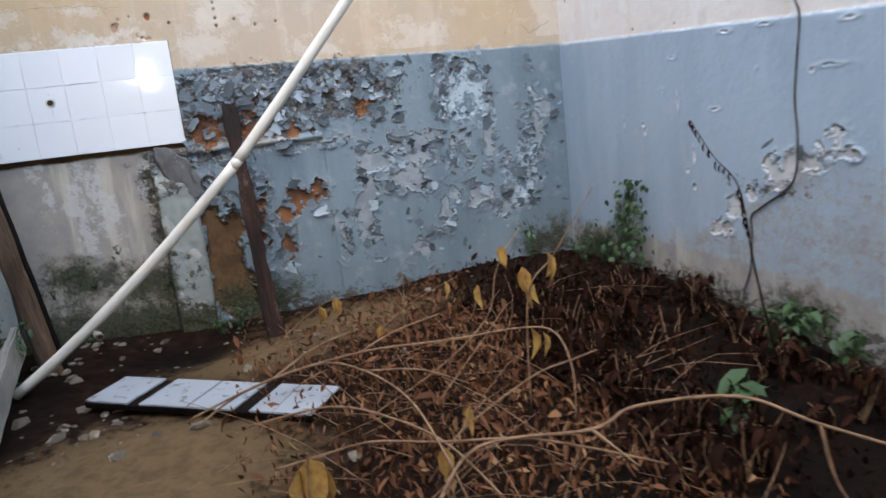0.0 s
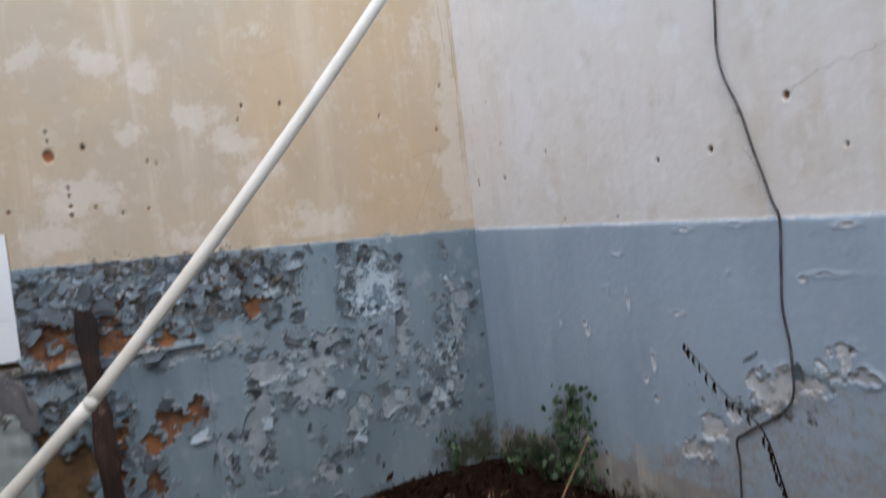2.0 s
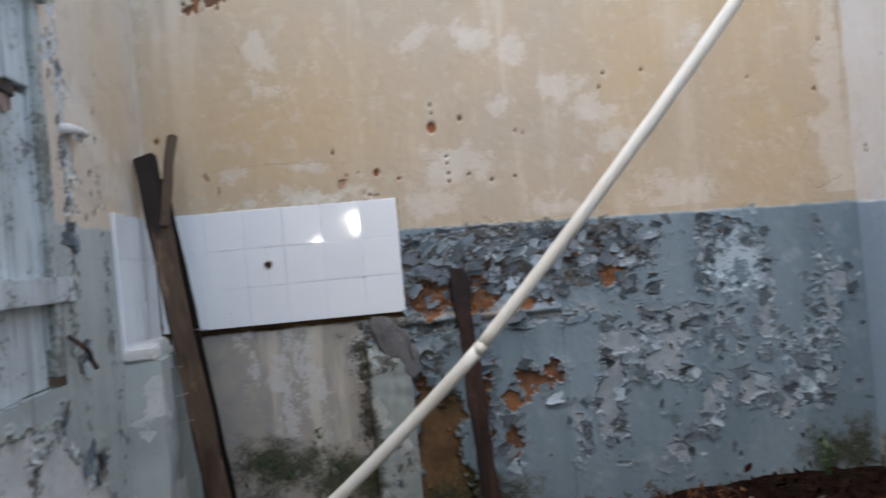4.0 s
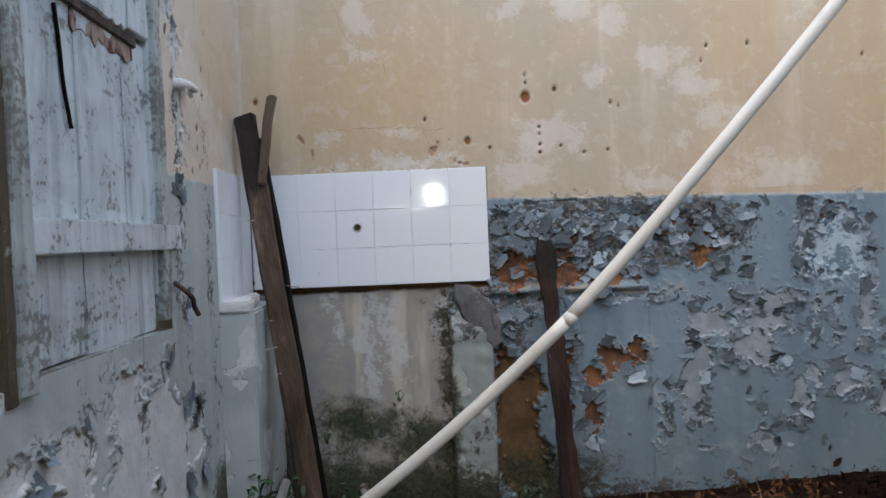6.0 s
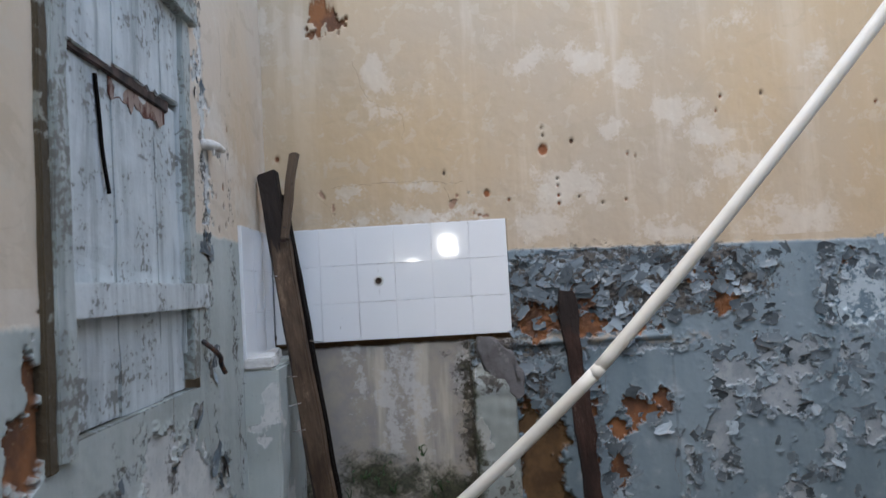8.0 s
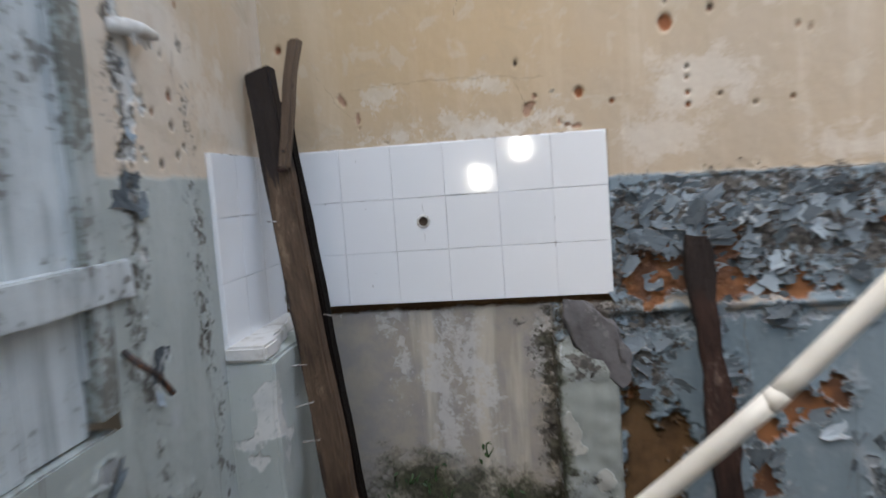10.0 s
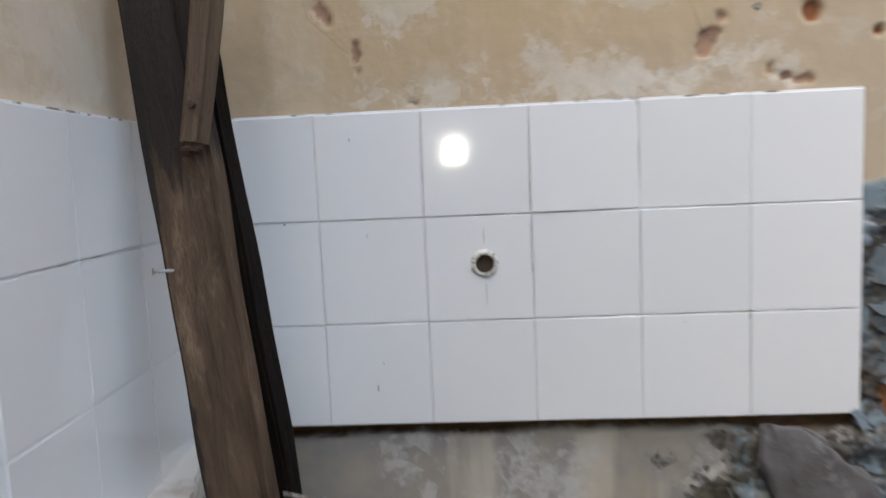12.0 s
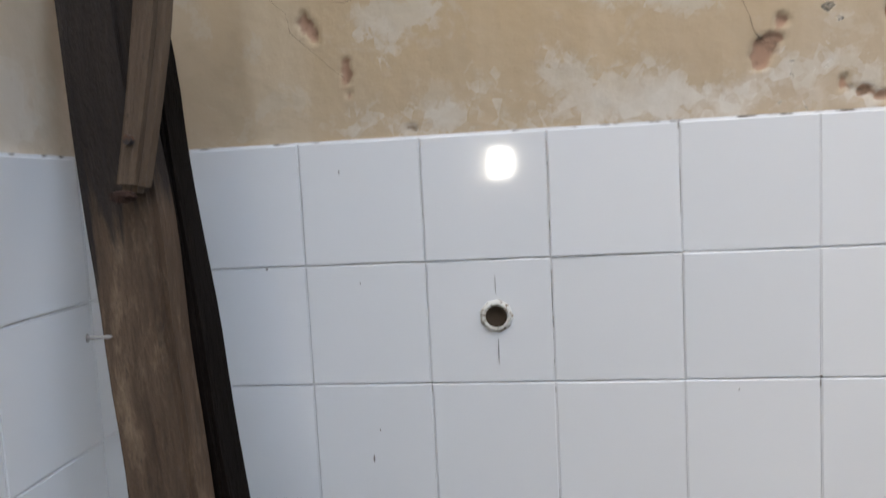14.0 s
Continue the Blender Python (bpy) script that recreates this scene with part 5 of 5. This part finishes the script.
while len(rows) < 9000:
    x, y = rv.uniform(0.05, 1.88), rv.uniform(-2.7, -0.05)
    dens = math.exp(-(((x - 1.05) / 0.66) ** 2 + ((y + 1.45) / 0.80) ** 2)) + (0.12 if x > 0.5 else 0.03)
    if rv.random() < dens * (0.45 if x > 1.3 and y < -1.25 else 1.0):
        deep = min(1.0, max(0.0, dens))
        lift = rv.random() ** 2 * (0.03 + 0.09 * deep)
        ln = rv.uniform(0.014, 0.040) * (1.0 if rv.random() < 0.85 else 1.6)
        hang = rv.random() < 0.55
        rows.append((pose(x, y, float(ground_height(x, y)) + 0.004 + lift + (0.5 * ln if hang else 0), rv.uniform(-60, 60), (75 + rv.gauss(0, 18)) if hang else rv.uniform(-40, 40), rv.uniform(0, 360)), ln, ln * rv.uniform(0.16, 0.5), rv.uniform(0.1, 1.4), rv.uniform(-0.5, 1.0)))
rotten = [r for r in rows if r[0].translation.x > 1.12 + 0.35 * noise.noise(r[0].translation * 3) + 0.12 * noise.noise(r[0].translation * 30)]
rows = [r for r in rows if r not in rotten]
tagged(new("rotten_litter", leaves("rotten_litter", rotten, M_WITHER)), "wet blackish rotten leaves along the wall", "leaf litter", kind="stuff")
litter = tagged(new("leaf_litter", leaves("leaf_litter", rows, M_LITTER)), "deep litter of dead reddish-brown leaves on the soil", "leaf litter", kind="stuff")
tubes = []
for k in range(120):
    x, y = rv.gauss(0.72, 0.34), rv.gauss(-1.55, 0.5)
    if not (0.1 < x < 1.8 and -2.6 < y < -0.15):
        continue
    a, ln, z = rv.uniform(0, 6.28), rv.uniform(0.10, 0.48), float(ground_height(x, y)) + rv.uniform(0.005, 0.07)
    tilt = rv.gauss(0.0, 0.25) + 0.1
    p0 = Vector((x, y, z))
    p2 = p0 + Vector((math.cos(a) * ln, math.sin(a) * ln, abs(tilt) * ln))
    p2.x, p2.y = min(p2.x, 1.87), min(p2.y, -0.04)
    p1 = (p0 + p2) / 2 + Vector((rv.gauss(0, 0.02), rv.gauss(0, 0.02), rv.uniform(0, 0.04)))
    tubes.append((spline([p0, p1, p2], 5), rv.uniform(0.0009, 0.0021), 0.0006))
tagged(new("dry_twigs", merge_tubes("dry_twigs", tubes, M_BRANCH)), "tangle of thin dry twigs over the litter", "twigs", kind="stuff")


def branch(points, r0, r1, label, shoots=()):
    r0, r1 = r0 * 0.66, r1 * 0.7
    ob = part("dry_branch", tube(spline(points, 7 * (len(points) - 1)), [r0 + (r1 - r0) * i / (7 * (len(points) - 1)) for i in range(7 * (len(points) - 1) + 1)], 8), M_BRANCH, smooth=True)
    tagged(ob, label, "branch", "dry branches")
    for pts in shoots:
        n = 6 * (len(pts) - 1)
        part("side_shoot", tube(spline(pts, n), [r1 * 1.3 - r1 * 0.7 * i / n for i in range(n + 1)], 6), M_BRANCH, ob, smooth=True)
    return ob


def yellow_leaf(parent, at, length, lean=0, turn=0):
    me = leaves("dry_leaf", [(pose(*at, 0, 82 + lean, turn), length, length * 0.33, 0.9, 0.25), (pose(at[0] + 0.004, at[1] - 0.006, at[2] - 0.004, 20, 84 - lean, turn + 50), length * 0.8, length * 0.32, 0.9, 0.1)], M_YELLOW)
    ob = new("dry_leaf", me)
    ob.parent = parent
    return tagged(ob, "hanging dry yellow leaf")


DRY = "long dry leafless branch lying over the litter"
branch([(0.40, -2.30, 0.03), (0.47, -2.18, 0.10), (0.62, -2.06, 0.16), (0.85, -2.18, 0.20), (0.95, -2.20, 0.24), (1.14, -2.30, 0.26), (1.22, -2.45, 0.24), (1.40, -2.52, 0.16), (1.6, -2.55, 0.05)], 0.0068, 0.0048, DRY,
       [[(0.85, -2.18, 0.20), (0.91, -2.27, 0.14)], [(1.22, -2.45, 0.24), (1.23, -2.48, 0.13), (1.27, -2.5, 0.05)]])
b_b = branch([(-0.08, -1.24, 0.03), (-0.05, -1.26, 0.06), (0.20, -1.23, 0.12), (0.48, -1.32, 0.18), (0.73, -1.48, 0.22), (0.94, -1.59, 0.25), (1.0, -1.69, 0.25), (0.97, -1.85, 0.20), (0.96, -1.87, 0.06)], 0.006, 0.0045, DRY,
             [[(0.48, -1.32, 0.18), (0.60, -1.30, 0.22), (0.75, -1.33, 0.26)], [(0.2, -1.23, 0.12), (0.35, -1.18, 0.18), (0.5, -1.2, 0.22)]])
b_c = branch([(-0.06, -1.28, 0.03), (0.10, -1.22, 0.09), (0.35, -1.24, 0.14), (0.46, -1.49, 0.18), (0.52, -1.79, 0.20), (0.54, -2.02, 0.16), (0.57, -2.12, 0.05)], 0.006, 0.004, DRY, [[(0.46, -1.49, 0.18), (0.6, -1.62, 0.2), (0.72, -1.7, 0.16)]])
branch([(0.10, -1.36, 0.03), (0.34, -1.51, 0.10), (0.48, -1.77, 0.14), (0.57, -1.99, 0.14), (0.66, -2.15, 0.04)], 0.0055, 0.004, DRY)
branch([(0.16, -1.66, 0.02), (0.28, -1.72, 0.06), (0.40, -1.83, 0.12), (0.54, -1.99, 0.16), (0.73, -2.10, 0.17), (0.95, -2.16, 0.10), (1.1, -2.2, 0.04)], 0.0055, 0.004, DRY)
b_f = branch([(0.56, -1.88, 0.02), (0.63, -1.86, 0.10), (0.85, -1.84, 0.20), (0.94, -1.92, 0.26), (1.0, -1.94, 0.28)], 0.005, 0.003, DRY)
b_g = branch([(0.46, -1.45, 0.01), (0.49, -1.50, 0.05), (0.68, -1.61, 0.20), (0.82, -1.62, 0.32), (0.87, -1.60, 0.45), (0.97, -1.55, 0.55)], 0.0045, 0.0025, "dry upright stem with hanging yellow leaves")
b_h = branch([(0.90, -1.70, 0.04), (0.92, -1.70, 0.38), (1.01, -1.70, 0.49), (1.15, -1.70, 0.67)], 0.0045, 0.0022, "dry upright stem with hanging yellow leaves")
branch([(0.65, -1.57, 0.06), (0.84, -1.49, 0.20), (0.93, -1.49, 0.30)], 0.004, 0.002, DRY)
b_j = branch([(0.22, -0.66, 0.01), (0.25, -0.64, 0.05), (0.41, -0.62, 0.15), (0.51, -0.65, 0.20)], 0.004, 0.002, DRY)
b_k = branch([(0.52, -0.90, 0.01), (0.55, -0.91, 0.05), (0.72, -0.98, 0.20), (0.90, -1.06, 0.30)], 0.004, 0.002, DRY, [[(0.72, -0.98, 0.2), (0.70, -0.9, 0.3)]])
for par, at, ln in ((b_h, (0.99, -1.69, 0.50), 0.095), (b_h, (0.91, -1.70, 0.47), 0.085), (b_g, (0.89, -1.60, 0.52), 0.08), (b_b, (0.95, -1.63, 0.26), 0.10), (b_b, (0.965, -1.68, 0.26), 0.08), (b_f, (0.665, -1.86, 0.17), 0.08),
                    (b_j, (0.50, -0.65, 0.20), 0.09), (b_j, (0.43, -0.64, 0.17), 0.09), (b_k, (0.86, -1.05, 0.29), 0.07), (b_c, (0.545, -2.01, 0.16), 0.09), (b_g, (0.80, -1.62, 0.42), 0.075), (b_h, (0.935, -1.70, 0.42), 0.08), (b_k, (0.62, -0.95, 0.14), 0.08)):
    yellow_leaf(par, at, ln, rv.uniform(-12, 8), rv.uniform(0, 360))
big = new("fallen_leaf", leaves("fallen_leaf", [(pose(0.235, -1.97, 0.19, 0, 80, 70), 0.16, 0.075, 0.5, 0.2), (pose(0.25, -1.95, 0.17, 10, 70, 20), 0.14, 0.06, 0.6, 0.2), (pose(0.21, -1.96, 0.16, 0, 85, 140), 0.13, 0.06, 0.4, 0.1)], M_YELLOW))
tagged(big, "bunch of large dry yellow leaves by the branches", "leaf")
part("stalk", tube(spline([(0.22, -1.98, 0.0), (0.225, -1.975, 0.1), (0.235, -1.97, 0.2)], 6), [0.003] * 7, 6), M_BRANCH, big)

# dry frond in front of the right wall
FROND = spline([(1.56, -1.97, 0.05), (1.50, -1.93, 0.40), (1.50, -1.90, 0.53), (1.50, -1.86, 0.64), (1.50, -1.76, 0.71), (1.50, -1.66, 0.81)], 30)
frond = tagged(part("dry_frond", tube(FROND, [0.0035 - 0.0001 * i * 0.8 for i in range(31)], 6), M_WITHER), "dry upright frond with small shrivelled hanging leaflets", "plant")
for i in range(11, 31, 1):
    if i in (18, 19, 24):
        continue
    q = FROND[i]
    me = leaves("leaflet", [(pose(q.x, q.y, q.z, rv.uniform(-20, 20), 80 + rv.uniform(-15, 15), rv.uniform(60, 120)), rv.uniform(0.02, 0.036), 0.010, 0.9, 0.2)], M_WITHER)
    ob = new("leaflet", me)
    ob.parent = frond


def bush(name, at, height, spread, count, size, material, label, category, stems=5, seed=1, droop=0.4):
    r = random.Random(seed)
    root = thing(name, label, category, m=Matrix.Translation(at))
    stem_t, rows = [], []
    for k in range(stems):
        a = r.uniform(0, 6.28)
        d = r.uniform(0.2, 1) * spread
        tip = Vector((math.cos(a) * d, math.sin(a) * d, height * r.uniform(0.6, 1)))
        line = spline([Vector((0, 0, -0.02)), tip * 0.5 + Vector((r.gauss(0, 0.01), r.gauss(0, 0.01), height * 0.08)), tip], 6)
        stem_t.append((line, 0.003, 0.001))
        for j in range(max(1, count // stems)):
            q = line[r.randint(1, 6)] + Vector((r.gauss(0, 0.008), r.gauss(0, 0.008), r.gauss(0, 0.008)))
            ln = size * r.uniform(0.6, 1.3)
            rows.append((pose(q.x, q.y, q.z, r.uniform(-30, 30), r.uniform(-20, 60), r.uniform(0, 360)), ln, ln * 0.5, r.uniform(0, 0.6), droop))
    for nm, me in (("stalk", merge_tubes("stalk", stem_t, M_BRANCH if material is not M_GREEN else M_GREEN)), ("foliage", leaves("foliage", rows, material))):
        ob = tagged(new(nm, me), kind="stuff")
        ob.parent = root
    return root


def gz(x, y):
    return float(ground_height(x, y))


for k, (x, y, h, n, size) in enumerate(((1.84, -0.45, 0.22, 40, 0.03), (1.80, -0.30, 0.12, 30, 0.03), (1.78, -1.80, 0.20, 90, 0.045), (1.80, -1.64, 0.13, 50, 0.04), (1.83, -1.93, 0.16, 50, 0.045), (1.38, -2.00, 0.16, 14, 0.10),
                                        (-0.78, -0.52, 0.27, 90, 0.04), (-0.80, -0.75, 0.14, 40, 0.04), (0.10, -0.12, 0.13, 60, 0.03), (1.62, -0.10, 0.20, 24, 0.035), (0.02, -0.16, 0.08, 30, 0.025), (-0.55, -0.10, 0.08, 24, 0.025))):
    bush("green_weed", (x, y, gz(x, y)), h, 0.05 + 0.25 * h, n, size, M_GREEN, "small green weed growing at the foot of the wall", "weed", 6, 50 + k)
ivy = thing("climbing_weed", "dense dark green weed climbing the blue wall", "weed", m=Matrix.Translation((1.895, -0.62, 0.08)))
rows = []
while len(rows) < 240:
    h = rv.random()
    side = rv.gauss(0, 0.05 + 0.06 * (1 - h)) - 0.05 * h
    if rv.random() < 0.9 - 0.3 * h:
        ln = rv.uniform(0.018, 0.038)
        rows.append((pose(-0.008 - rv.random() * 0.03 * (1.2 - h), side, h * 0.42, rv.uniform(-40, 40), 60 + rv.uniform(-50, 40), 180 + rv.uniform(-60, 60)), ln, ln * 0.75, rv.uniform(0, 0.5), 0.3))
tagged(new("foliage", leaves("foliage", rows, M_GREEN)), kind="stuff").parent = ivy
for y1 in (-0.06, 0.0, 0.04):
    part("stem", tube(spline([(-0.006, 0.02, -0.05), (-0.01, y1 * 0.5, 0.15), (-0.008, y1 - 0.03, 0.36)], 8), [0.003 - 0.0002 * i for i in range(9)], 6), M_GREEN, ivy)
for k in range(64):
    x, y = rv.uniform(1.05, 1.82), rv.uniform(-2.3, -0.55)
    bush("withered_weed", (x, y, gz(x, y)), rv.uniform(0.06, 0.10 if y > -0.9 else 0.2), 0.06, 26, 0.045, M_WITHER, "withered dark brown weed standing in the litter", "weed", 4, 200 + k, 0.9)
for k, (x, z) in enumerate(((-0.38, 0.44), (-0.40, 0.42), (-0.54, 0.37), (-0.62, 0.36), (-0.66, 0.35), (-0.31, 0.30), (-0.56, 0.33), (-0.34, 0.28), (-0.50, 0.30), (-0.68, 0.28))):
    bush("wall_weed", (x, 0.018, z - 0.02), 0.03, 0.022, 9, 0.016, M_GREEN, "tiny green weed rooted in the plaster", "weed", 3, 300 + k)
